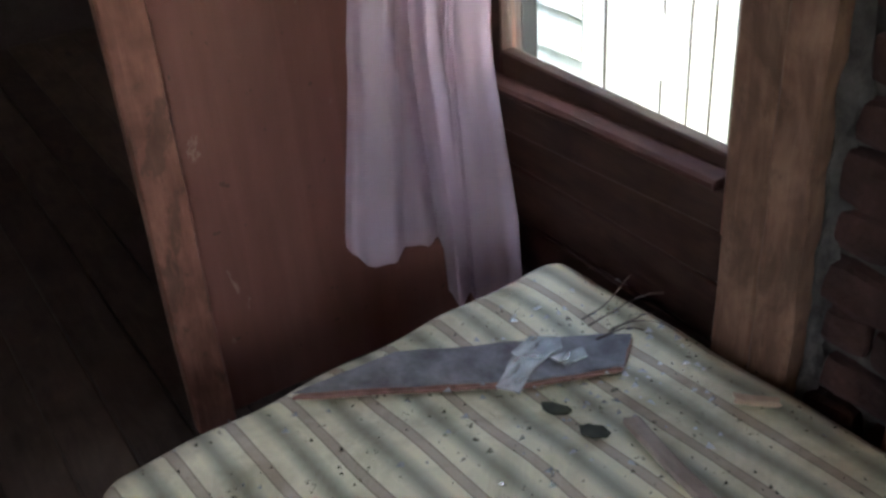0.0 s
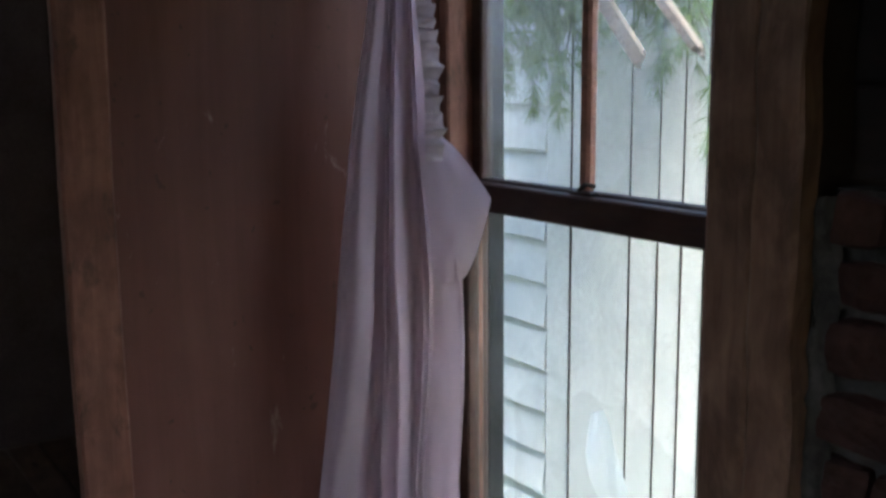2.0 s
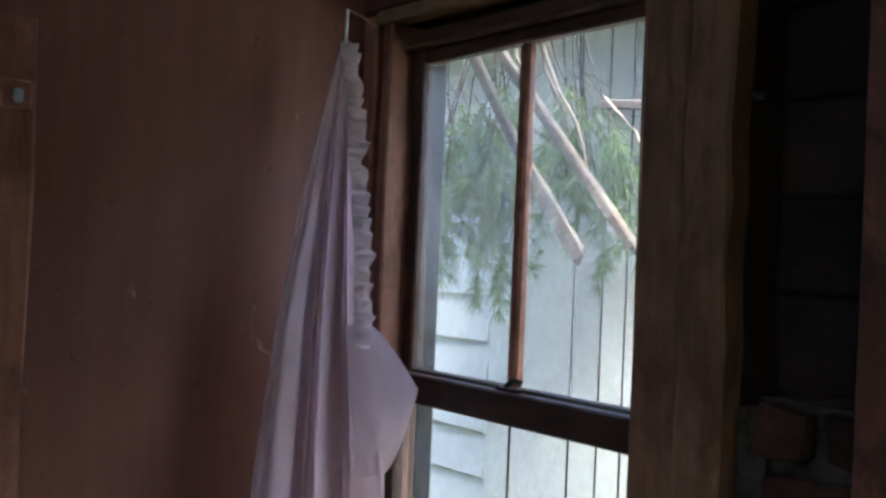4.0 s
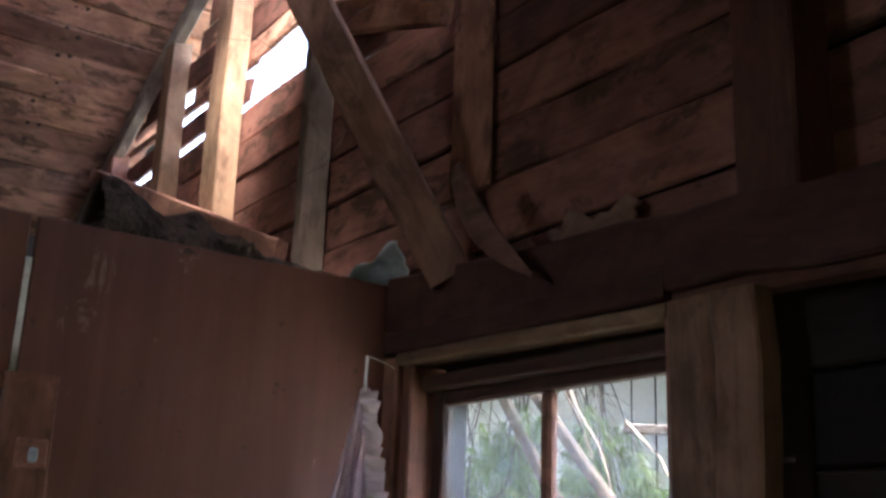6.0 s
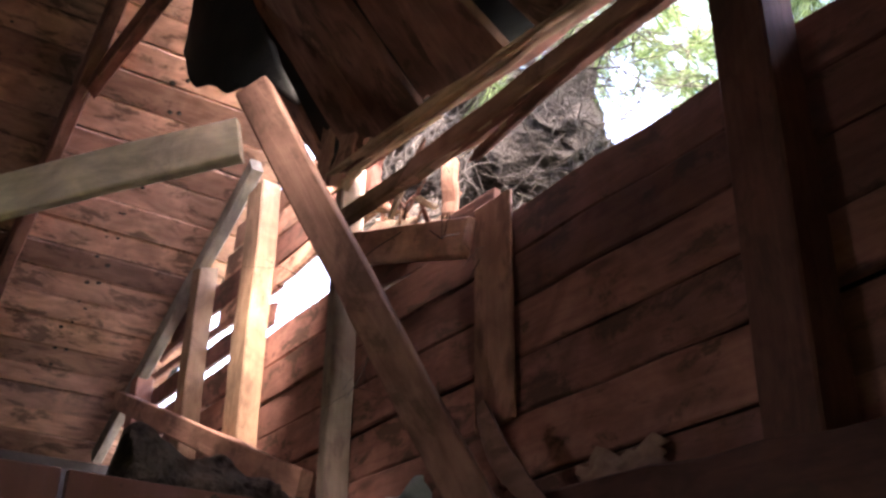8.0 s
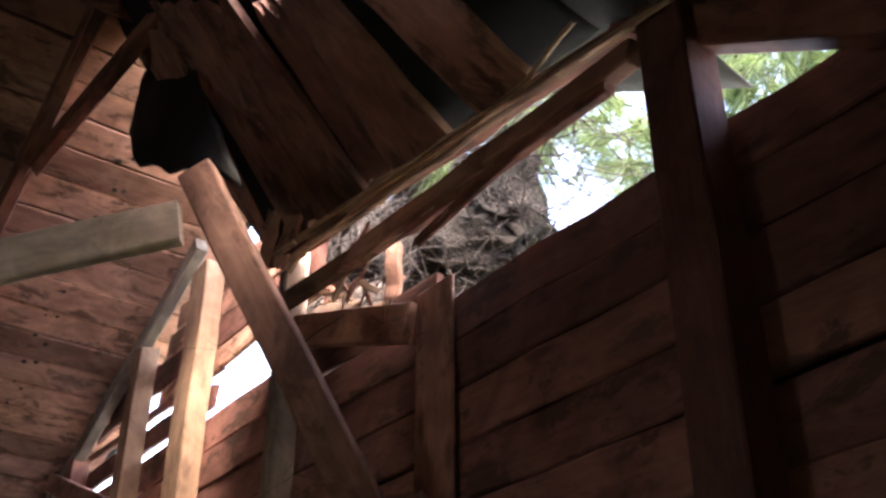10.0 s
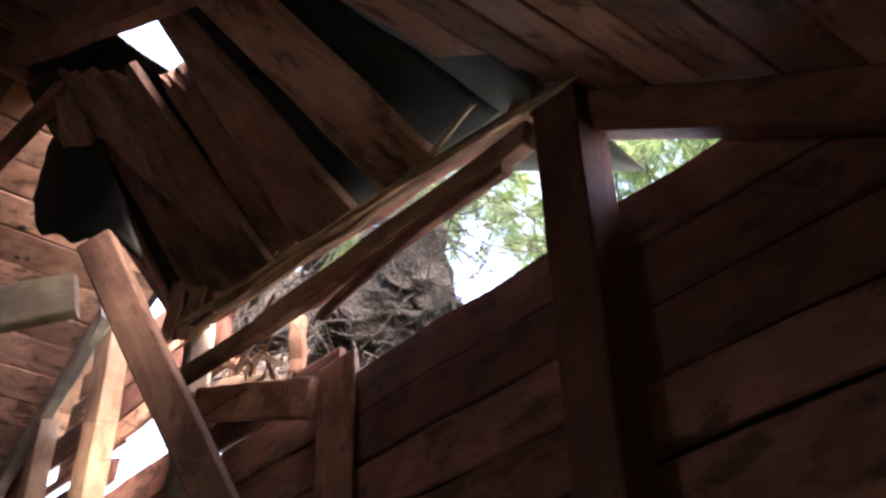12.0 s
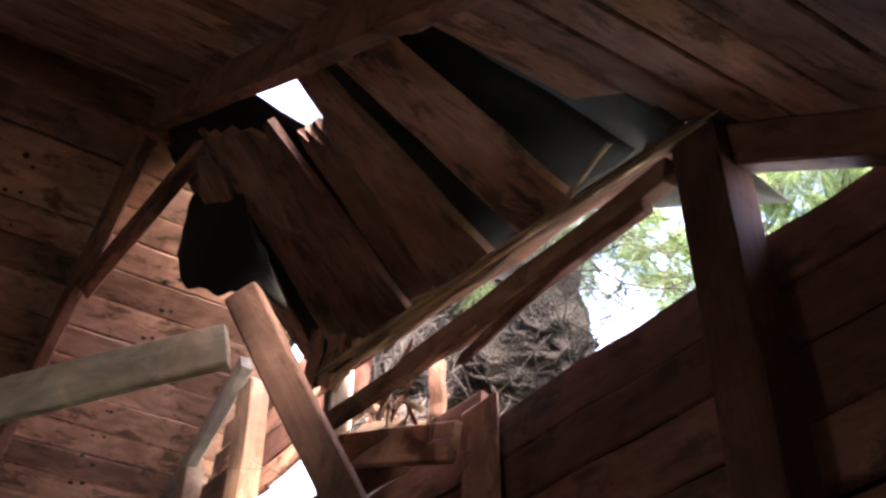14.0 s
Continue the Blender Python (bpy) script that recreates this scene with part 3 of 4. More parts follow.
def sash(name, y0, y1, z0, z1, bot, top, label, muntin):
    s = boxpart(name, 0.088, 0.125, y0, y1, z0, z1, WOOD_SASH, win, label)
    x0, x1 = 0.088, 0.835
    boxpart("stile", x1 - 0.025, x1, y0, y1, z0, z1, WOOD_SASH, s)
    boxpart("bottom_rail", 0.127, x1 - 0.027, y0 - 0.002, y1, z0, z0 + bot, WOOD_SASH, s)
    boxpart("top_rail", 0.127, x1 - 0.027, y0, y1, z1 - top, z1, WOOD_SASH, s)
    mid = (y0 + y1) / 2
    if muntin:
        boxpart("muntin", muntin - 0.014, muntin + 0.014, y0 + 0.002, y1 - 0.004, z0 + bot, z1 - top, WOOD_TRIM, s, bev=0.006)
    panes = ((0.125, muntin - 0.012), (muntin + 0.012, x1 - 0.022)) if muntin else ((0.125, x1 - 0.022),)
    for a, b in panes:
        g = boxpart("pane", a, b, mid - 0.0015, mid + 0.0015, z0 + bot - 0.003, z1 - top + 0.003, GLASS_HAZY if muntin else GLASS, s, bev=0)
        g.visible_shadow = False
    return s


lower = sash("lower_sash", -0.012, 0.022, 0.478, 1.297, 0.078, 0.060, "dark lower sash", 0.0)
upper = sash("upper_sash", 0.026, 0.058, 1.262, 2.02, 0.040, 0.064, "dark upper sash with one upright bar", 0.452)
# sash catch
bm = block(-0.03, 0.03, -0.012, 0.012, 0.0, 0.008, 0.002)
part("catch", bm, IRON, lower, "rusty iron sash catch", pose(0.475, 0.01, 1.297))
bm = tube(bmesh.new(), [(0, 0, 0), (0.02, 0, 0.016), (0.045, 0, 0.014)], 0.006, 0.004, 6)
part("catch_lever", bm, IRON, lower, "", pose(0.46, 0.01, 1.303))
# outer storm frame and its torn film
for a, b, nm in ((0.045, 0.062, "storm_stile"), (0.84, 0.87, "storm_stile")):
    boxpart(nm, a, b, 0.09, 0.14, 0.44, 2.05, FELT, win, "weathered dark outer frame")
boxpart("jamb_lining", 0.063, 0.070, 0.062, 0.088, 0.42, 2.04, WOOD_SASH, win)
boxpart("storm_rail", 0.10, 0.80, 0.11, 0.15, 1.99, 2.05, WOOD_GREY, win)


def film(u, v):
    x = 0.13 + 0.66 * u
    z = 0.49 + (0.30 + 0.07 * math.sin(u * 4.0) + 0.05 * noise.noise(Vector((u * 6, 0, 0)))) * v
    return Vector((x, 0.118 + 0.012 * noise.noise(Vector((u * 5, v * 4, 1))), z))


def film_flap(u, v):
    a = Vector((0.431, 0.112, 0.841)).lerp(Vector((0.572, 0.112, 0.56)), v)
    b = Vector((0.42, 0.09, 0.835)).lerp(Vector((0.50, 0.095, 0.58)), v)
    p = a.lerp(b, u) + Vector((-0.05 * math.sin(math.pi * v) * u, 0, 0))
    return p + Vector((0, 0.01 * noise.noise(Vector((u * 4, v * 5, 3))), 0))


fm = smooth(part("torn_film", sheet(24, 12, film), FILM, win, "torn clear plastic film"))
fm.visible_shadow = False
smooth(part("film_flap", sheet(8, 18, film_flap), sheer("white_film", (0.8, 0.82, 0.82), (0.85, 0.87, 0.87), 0.8), win, "folded white flap of film"))

# ---------------------------------------------------------------- hardboard partition with the doorway
part_w = thing("wall_partition", "brown hardboard partition, stained and scuffed", "wall", kind="structure")
boxpart("panel", -0.02, 0.0, -0.815, 0.0, FLOOR, 2.23, HARDBOARD, part_w, bev=0.002)
boxpart("panel", -0.02, 0.002, -1.75, -0.829, 1.935, 2.23, HARDBOARD, part_w, bev=0.002)
boxpart("panel", -0.02, 0.0, SOUTH, -1.76, FLOOR, 2.23, HARDBOARD, part_w, bev=0.002)
# white strip in the open joint, in place of light shining through
boxpart("joint_strip", -0.014, -0.003, -0.828, -0.816, 1.94, 2.15, WHITE, part_w, "narrow white strip standing in for light through the joint", bev=0.001)
upright("door_post", -0.01, 0.03, -0.835, -0.742, FLOOR, 1.935, WOOD_TRIM, part_w, "worn stained door post", jit=0.003)
upright("door_post", -0.01, 0.03, -1.76, -1.67, FLOOR, 1.935, WOOD_TRIM, part_w, "worn stained door post", jit=0.003)
timber("door_head", (0.008, -1.67, 1.918), (0.008, -0.836, 1.918), 0.034, 0.03, WOOD_TRIM, part_w)
for yy in (-0.60, -0.02):
    upright("stud", -0.112, -0.022, yy - 0.02, yy + 0.02, FLOOR, 2.2, WOOD_RED, part_w)
timber("top_plate", (-0.066, SOUTH + 0.02, 2.195), (-0.066, -0.9, 2.195), 0.09, 0.04, WOOD_RED, part_w)

# small wooden block with a pale knob on the door post
knob = thing("wooden_block", "small brown wooden block with a pale knob on the door post", "block", (0.031, -0.78, 1.795))
boxpart("block", 0.030, 0.040, -0.806, -0.752, 1.768, 1.822, WOOD_TRIM, knob, bev=0.003)
part("knob", rounded(0.014, 0.016, 0.026, 0.006, 4), PAPER, knob, "pale worn knob", Matrix.Translation((0.045, -0.778, 1.793)))

# ---------------------------------------------------------------- gable above the plate
gable = thing("wall_gable", "open gable of rough reddish boards, broken at the top", "wall", kind="structure")
rnd = random.Random(31)
z, row = 2.17, 0
while z < 2.98:
    h = rnd.choice((0.13, 0.135, 0.14, 0.15))
    h = min(h, 3.02 - z)
    cuts = [WEST, -1.9 + rnd.uniform(-0.3, 0.3), 0.15 + rnd.uniform(-0.01, 0.01), 1.03, EAST]
    top = z + h
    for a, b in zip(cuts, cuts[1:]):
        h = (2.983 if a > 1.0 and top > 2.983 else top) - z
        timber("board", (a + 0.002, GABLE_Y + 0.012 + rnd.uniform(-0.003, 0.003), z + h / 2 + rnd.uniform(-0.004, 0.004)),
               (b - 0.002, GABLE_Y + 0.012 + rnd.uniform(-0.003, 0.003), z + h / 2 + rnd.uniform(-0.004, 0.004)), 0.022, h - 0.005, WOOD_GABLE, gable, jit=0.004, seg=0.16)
    z = top
    row += 1
boxpart("backing", -0.62, EAST, GABLE_Y + 0.03, GABLE_Y + 0.045, 2.1, 2.955, FELT, gable, bev=0)
boxpart("backing", -1.78, -0.622, GABLE_Y + 0.03, GABLE_Y + 0.045, 2.1, 3.02, FELT, gable, bev=0)
boxpart("backing", WEST, -1.782, GABLE_Y + 0.03, GABLE_Y + 0.045, 2.1, 2.92, FELT, gable, bev=0)
# broken boards left of the hole, with gaps of daylight between them
for x0, x1, za, zb, h in ((-2.6, -0.62, 3.065, 3.05, 0.13), (-3.0, -1.25, 3.215, 3.205, 0.09), (-3.0, -1.2, 3.33, 3.30, 0.035), (-2.3, -0.55, 3.47, 3.43, 0.12), (-2.7, -1.9, 3.40, 3.42, 0.05)):
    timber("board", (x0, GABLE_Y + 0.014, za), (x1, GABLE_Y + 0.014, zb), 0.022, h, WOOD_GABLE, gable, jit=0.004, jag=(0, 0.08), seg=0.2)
# boards over the gap that lets the daylight in, in paler wood to look lit
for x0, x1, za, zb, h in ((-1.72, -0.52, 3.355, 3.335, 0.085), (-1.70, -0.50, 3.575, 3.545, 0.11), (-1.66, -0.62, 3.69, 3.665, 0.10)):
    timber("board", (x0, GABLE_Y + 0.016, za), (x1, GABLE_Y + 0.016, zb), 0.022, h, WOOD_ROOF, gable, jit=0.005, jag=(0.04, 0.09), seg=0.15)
# studs
for nm, x0, x1, y0, y1, z0, z1, mat in (("stud", -0.60, -0.555, -0.005, 0.078, 2.22, 3.42, WOOD_GREY),
                                        ("stud", -1.36, -1.22, 0.0, 0.078, 2.22, 3.72, WOOD_PALE),
                                        ("stud", -1.90, -1.80, 0.0, 0.078, 2.22, 3.58, WOOD_PALE),
                                        ("stud", -2.55, -2.46, 0.0, 0.078, 2.22, 3.30, WOOD_RED)):
    upright(nm, x0, x1, y0, y1, z0, z1, mat, gable, jit=0.003, jag=(0, 0.03))
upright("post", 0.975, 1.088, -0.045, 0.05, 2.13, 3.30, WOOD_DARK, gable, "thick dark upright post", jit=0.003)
timber("board", (-0.66, GABLE_Y + 0.012, 3.075), (0.13, GABLE_Y + 0.012, 3.02), 0.022, 0.12, WOOD_GABLE, gable, jit=0.005, jag=(0.02, 0.01), seg=0.12)
# pale board end nailed over the joint
timber("batten", (0.155, 0.062, 2.44), (0.150, 0.062, 3.02), 0.15, 0.014, WOOD_PINE, gable, "pale upright board with nail holes", up=(0, -1, 0), jit=0.003, jag=(0.03, 0.015))

# sloping plate and ledger in front of the studs
plank1 = thing("sagging_plank", "reddish sagging plank lying across the studs", "plank", (-1.5, -0.02, 2.85))
timber("plank", (-2.60, -0.03, 3.22), (-0.62, -0.03, 2.435), 0.04, 0.085, WOOD_BEAM, plank1, jit=0.003)
ledger = thing("loose_ledger_board", "short reddish board hanging across the gable", "board", (-0.2, 0.02, 3.05))
timber("board", (-0.50, 0.02, 3.142), (0.095, 0.02, 2.928), 0.03, 0.105, WOOD_PINE, ledger, jit=0.003, jag=(0.02, 0.01))

# ---------------------------------------------------------------- roof
roof = thing("roof", "plank roof on rafters, with a large hole", "roof", kind="structure")
rnd = random.Random(41)
NL = Vector((-RISE_L, 0, 1)).normalized()
NR = Vector((RISE_R, 0, 1)).normalized()


def roof_board(x0, x1, y0, y1, n, mat=None, jag=(0.0, 0.0)):
    xm = (x0 + x1) / 2
    w = abs(x1 - x0) * math.sqrt(1 + (RISE_L if xm < RIDGE_X else RISE_R) ** 2) - 0.006
    c = Vector((xm, 0, roof_z(xm))) + n * (0.012 + rnd.uniform(-0.002, 0.003))
    timber("board", (c.x, y0, c.z), (c.x, y1, c.z), w, 0.022, mat or WOOD_ROOF, roof, up=n, jit=0.0025, seg=0.5, jag=jag)


x = RIDGE_X
while x > WEST - 0.25:
    w = rnd.choice((0.115, 0.125, 0.135))
    cut = rnd.uniform(-3.2, -1.6)
    roof_board(x - w, x, cut + 0.001, 0.16, NL)
    roof_board(x - w, x, SOUTH - 0.1, cut - 0.001, NL)
    x -= w
x = RIDGE_X
while x < EAST + 0.25:
    w = rnd.choice((0.115, 0.125, 0.135))
    cut = rnd.uniform(-3.2, -1.6)
    near = x + w / 2
    if near < 0.86:
        end, jg = (-0.66 if 0.05 < near < 0.36 else -0.60) + rnd.uniform(-0.05, 0.02), (0.0, 0.08)
    elif near < 1.0:
        end, jg = -0.16 + rnd.uniform(-0.08, 0.02), (0.0, 0.06)
    else:
        end, jg = 0.16, (0.0, 0.0)
    roof_board(x, x + w, cut + 0.001, end, NR, jag=jg)
    roof_board(x, x + w, SOUTH - 0.1, cut - 0.001, NR)
    x += w
timber("ridge_cap", (RIDGE_X, SOUTH - 0.1, RIDGE_Z + 0.05), (RIDGE_X, -0.60, RIDGE_Z + 0.05), 0.30, 0.03, FELT, roof, "black roofing felt", seg=3)
# roofing over the boards, so that no light comes between them
for nm, xa, xb, ya, yb, n in (("roofing", WEST - 0.3, RIDGE_X, SOUTH - 0.1, 0.2, NL), ("roofing", RIDGE_X, EAST + 0.3, SOUTH - 0.1, -0.68, NR), ("roofing", 0.98, EAST + 0.3, -0.618, 0.2, NR)):
    pa, pb = Vector((xa, 0, roof_z(xa))) + n * 0.034, Vector((xb, 0, roof_z(xb))) + n * 0.034
    timber(nm, (pa.x, (ya + yb) / 2, pa.z), (pb.x, (ya + yb) / 2, pb.z), yb - ya, 0.012, FELT, roof, "black roofing felt", up=n, jit=0.0, seg=5)


def rafter(xa, xb, y, w=0.05, h=0.11, mat=WOOD_RED, drop=0.004, **kw):
    n = NL if (xa + xb) / 2 < RIDGE_X else NR
    o = n * -(h / 2 + drop)
    timber("rafter", (xa + o.x, y, roof_z(xa) + o.z), (xb + o.x, y, roof_z(xb) + o.z), w, h, mat, roof, up=n, jit=0.003, **kw)


for y in (-0.70, -1.32, -1.94, -2.56, -3.18, -3.8):
    rafter(WEST + 0.02, RIDGE_X - 0.03, y)
    rafter(RIDGE_X + 0.03, EAST - 0.02, y)
rafter(WEST + 0.02, -1.40, 0.03, mat=WOOD_GREY, h=0.07)
timber("rafter", (0.86, 0.03, 3.308), (EAST - 0.02, 0.03, 2.111), 0.06, 0.09, WOOD_RED, roof, up=(0.53, 0, 1), jit=0.003)
timber("ridge_board", (RIDGE_X, SOUTH, RIDGE_Z - 0.09), (RIDGE_X, -0.66, RIDGE_Z - 0.09), 0.03, 0.16, WOOD_RED, roof, jag=(0, 0.08))
# loose rafter that hangs under the slope
hang = thing("hanging_rafter", "dark rafter hanging loose under the roof boards", "rafter", (-1.3, -0.52, 3.9))
timber("rafter", (-1.16, -0.668, 3.885), (-0.36, -0.55, 4.085), 0.045, 0.085, WOOD_RED, hang, up=NL, jag=(0.12, 0.05))

# rows of old nails with dark stains where a rafter once was
bm = bmesh.new()
rnd = random.Random(45)
for row_y in (-0.36, -1.02):
    x = -2.7
    while x < -0.95:
        for dy in (-0.02, 0.025):
            c = Vector((x + rnd.uniform(-0.02, 0.02), row_y + dy + rnd.uniform(-0.02, 0.02), 0))
            c.z = roof_z(c.x) - 0.004
            r = rnd.uniform(0.005, 0.012)
            vs = [bm.verts.new(c + Vector((r * math.cos(a), 1.2 * r * math.sin(a), RISE_L * r * math.cos(a)))) for a in (0, 1.05, 2.1, 3.15, 4.2, 5.25)]
            tip = bm.verts.new(c - NL * 0.006)
            for q in range(6):
                bm.faces.new((vs[q], vs[(q + 1) % 6], tip))
        x += 0.115
tagged(part("nails", bm, IRON, roof, "rusty nail points"), kind="stuff")

# ---------------------------------------------------------------- the caved-in roof section
slab = thing("caved_roof_section", "caved-in roof section of broken dark boards", "roof section", (0.2, -0.3, 3.5))
rnd = random.Random(51)
UP0, UP1 = Vector((-0.60, -0.60, 4.10)), Vector((0.80, -0.60, 3.36))
LO0, LO1 = Vector((-0.47, -0.03, 3.44)), Vector((0.90, -0.03, 3.29))
# each board: edges along the upper side, edges along the lower side, where it breaks off
for a0, b0, a1, b1, top, lift in ((0.164, 0.325, 0.004, 0.153, 0.03, 0.012), (0.344, 0.500, 0.157, 0.312, 0.10, -0.012), (0.523, 0.614, 0.318, 0.425, 0.25, 0.010),
                                  (0.705, 0.785, 0.412, 0.598, -0.03, -0.016), (0.837, 0.985, 0.684, 0.824, 0.0, -0.004)):
    c = []
    for v, a, b in ((top, a0, b0), (1.0, a1, b1)):
        for k, e0, e1 in ((0, a0, a1), (1, b0, b1)):
            e = e0 + (e1 - e0) * v
            tilt = rnd.uniform(-0.010, 0.010)
            c.append(UP0.lerp(UP1, e).lerp(LO0.lerp(LO1, e), v) + Vector((0, 0, lift + tilt)))
    quad_plank("board", *c, 0.022, WOOD_SLAB, slab, jag=(0.06, 0.03))
# felt over the section, torn open near the top


def felt_over(u, v):
    e = 0.70 + 0.335 * u - 0.085 * v
    p = UP0.lerp(UP1, e).lerp(LO0.lerp(LO1, e), -0.02 + 1.08 * v)
    return p + Vector((0, 0, 0.05 + 0.02 * noise.noise(Vector((u * 4, v * 4, 2)))))


smooth(part("felt", sheet(14, 14, felt_over, 0.004), FELT, slab, "torn black roofing felt"))


def felt_low(u, v):
    e = -0.15 + 0.86 * u
    k = min(max((e - 0.47) / 0.04, 0), 1) * min(max((0.70 - e) / 0.03, 0), 1)
    v0 = -0.10 + 0.30 * k + 0.03 * noise.noise(Vector((u * 14, 0, 3)))
    p = UP0.lerp(UP1, e).lerp(LO0.lerp(LO1, e), v0 + (1.08 - v0) * v)
    return p + Vector((0, 0, 0.045 + 0.02 * noise.noise(Vector((u * 4, v * 4, 7)))))


smooth(part("felt", sheet(36, 10, felt_low, 0.004), FELT, slab, "torn black roofing felt"))
# board that hangs free at the end of the section
c = [UP0.lerp(UP1, e).lerp(LO0.lerp(LO1, e), v) + Vector((0, 0, -0.012)) for e, v in ((-0.05, 0.06), (0.15, 0.04), (-0.098, 0.975), (-0.078, 0.975))]
quad_plank("spike_board", *c, 0.014, WOOD_SLAB, slab, "split board ending in a spike", jag=(0.03, 0.02))


def flap(u, v):
    p = Vector((-0.78, -0.49, 4.09)).lerp(Vector((-0.40, -0.46, 3.86)), u).lerp(Vector((-0.72, -0.49, 3.68)).lerp(Vector((0.0, -0.42, 3.22)), u), v)
    return p + Vector((-0.07 * math.sin(math.pi * v) * (1 - u) + 0.03 * noise.noise(Vector((u * 5, v * 6, 6))), 0, 0.03 * noise.noise(Vector((u * 7, 1.5, 9))) * v))


smooth(part("felt_flap", sheet(20, 14, flap, 0.004), FELT, slab, "black felt flap hanging down"))
# grey felt sagging between the section and the sound roof
sag = thing("sagging_felt", "grey weathered roofing felt sagging in the gap", "roofing felt", (0.9, -0.3, 3.3))


def felt_gap(u, v):
    x = 0.42 + 0.60 * u
    yy = -0.62 + 0.88 * v
    return Vector((x, yy, roof_z(x) + 0.045 - 0.12 * v * v + 0.012 * noise.noise(Vector((u * 3, v * 5, 4)))))


smooth(part("felt", sheet(14, 18, felt_gap, 0.004), FELT_GREY, sag))
timber("splinter", (0.69, -0.055, 3.30), (0.815, -0.06, 3.335), 0.012, 0.010, WOOD_SPLIT, sag, "pale torn splinter", jag=(0.05, 0.02), seg=0.04)

# broken gable rafter: splintered lengths lying along the edge
brk = thing("broken_rafter", "splintered pale rafter broken along the roof edge", "rafter", (0.2, -0.03, 3.3))
timber("rafter", (-0.47, -0.03, 3.385), (0.955, -0.03, 3.235), 0.045, 0.032, WOOD_RED, brk, jag=(0.15, 0.02), seg=0.12, jit=0.006)
rnd = random.Random(56)
for k in range(9):
    x0, x1 = -0.46 + 0.11 * k * rnd.uniform(0.3, 1.0), 0.35 + 0.065 * k
    dz, dy = rnd.uniform(-0.055, 0.01), rnd.uniform(-0.03, 0.01)
    timber("split_length", (x0, -0.055 + dy, 3.372 - 0.105 * (x0 + 0.47) + dz), (x1, -0.05 + dy, 3.372 - 0.105 * (x1 + 0.47) + dz * 0.3), rnd.uniform(0.010, 0.022), rnd.uniform(0.007, 0.016),
           rnd.choice((WOOD_SPLIT, WOOD_SPLIT, WOOD_PALE, WOOD_RED)), brk, "pale freshly split wood", jag=(0.2, 0.25), seg=0.1, jit=0.005)
timber("rafter", (-0.55, -0.05, 3.205), (0.02, -0.05, 3.162), 0.035, 0.055, WOOD_PALE, brk, jag=(0.03, 0.1), seg=0.15)
timber("rafter", (-0.02, -0.05, 3.165), (0.96, -0.05, 3.15), 0.045, 0.055, WOOD_BEAM, brk, jag=(0.12, 0.02), seg=0.15, jit=0.004)
timber("split_length", (0.28, -0.05, 3.118), (0.90, -0.05, 3.105), 0.03, 0.026, WOOD_RED, brk, jag=(0.2, 0.0), seg=0.15)
timber("split_length", (0.34, -0.06, 3.075), (0.62, -0.055, 3.115), 0.018, 0.030, WOOD_RED, brk, jag=(0.12, 0.0), seg=0.1)

# torn ends of boards and rafter heaped behind the broken edge
heap = thing("splintered_debris", "torn board ends and splinters heaped on the broken gable", "debris", (-0.25, 0.1, 3.08))
timber("stub", (-0.535, 0.03, 3.20), (-0.535, 0.02, 3.53), 0.075, 0.02, WOOD_BARE, heap, "pale torn board stub", up=(0.5, -0.8, 0), jag=(0.02, 0.14), seg=0.06)
timber("flashing", (-0.60, 0.10, 3.245), (-0.18, 0.10, 3.09), 0.07, 0.006, FELT_GREY, heap, "bent grey strip of flashing", up=(0.2, -0.7, 0.6), seg=0.05, jit=0.006)
rnd = random.Random(57)
for a, b, w, h, mat in (((-0.10, 0.10, 3.075), (-0.085, 0.09, 3.235), 0.05, 0.02, WOOD_BEAM), ((-0.16, 0.12, 3.08), (-0.13, 0.12, 3.22), 0.03, 0.015, WOOD_RED), ((-0.30, 0.08, 3.12), (-0.12, 0.09, 3.10), 0.03, 0.014, WOOD_SPLIT),
                        ((-0.44, 0.06, 3.20), (-0.26, 0.07, 3.14), 0.045, 0.012, WOOD_SPLIT), ((-0.42, -0.06, 3.30), (-0.33, -0.02, 3.43), 0.04, 0.012, WOOD_SPLIT), ((-0.48, -0.08, 3.33), (-0.40, -0.06, 3.47), 0.07, 0.015, WOOD_ROOF),
                        ((-0.52, -0.10, 3.34), (-0.50, -0.09, 3.50), 0.05, 0.012, WOOD_ROOF), ((-0.28, 0.02, 3.17), (-0.20, 0.04, 3.30), 0.022, 0.010, WOOD_SPLIT), ((-0.24, 0.0, 3.20), (-0.14, 0.02, 3.31), 0.016, 0.010, WOOD_RED),
                        ((-0.06, 0.11, 3.06), (0.04, 0.11, 3.075), 0.03, 0.02, WOOD_PALE)):
    timber("chip", a, b, w, h, mat, heap, up=(0.4, -0.8, 0.3), jag=(0.03, 0.05), seg=0.03, jit=0.004)
for k in range(22):
    p = Vector((rnd.uniform(-0.50, 0.0), rnd.uniform(0.02, 0.14), 0))
    p.z = 3.06 - 0.35 * p.x + rnd.uniform(-0.02, 0.03)
    d = Vector((rnd.uniform(-1, 1), rnd.uniform(-0.5, 0.5), rnd.uniform(-0.2, 1.2))).normalized() * rnd.uniform(0.04, 0.10)
    timber("splinter", p, p + d, rnd.uniform(0.006, 0.018), 0.006, rnd.choice((WOOD_SPLIT, WOOD_PALE, WOOD_RED)), heap, up=(0.3, -0.9, 0.2), jag=(0.02, 0.04), seg=0.03)

# ---------------------------------------------------------------- fallen timbers in the room
brace = thing("fallen_beam", "reddish timber leaning from the wall plate to the roof", "beam", (0.29, -0.1, 2.18))
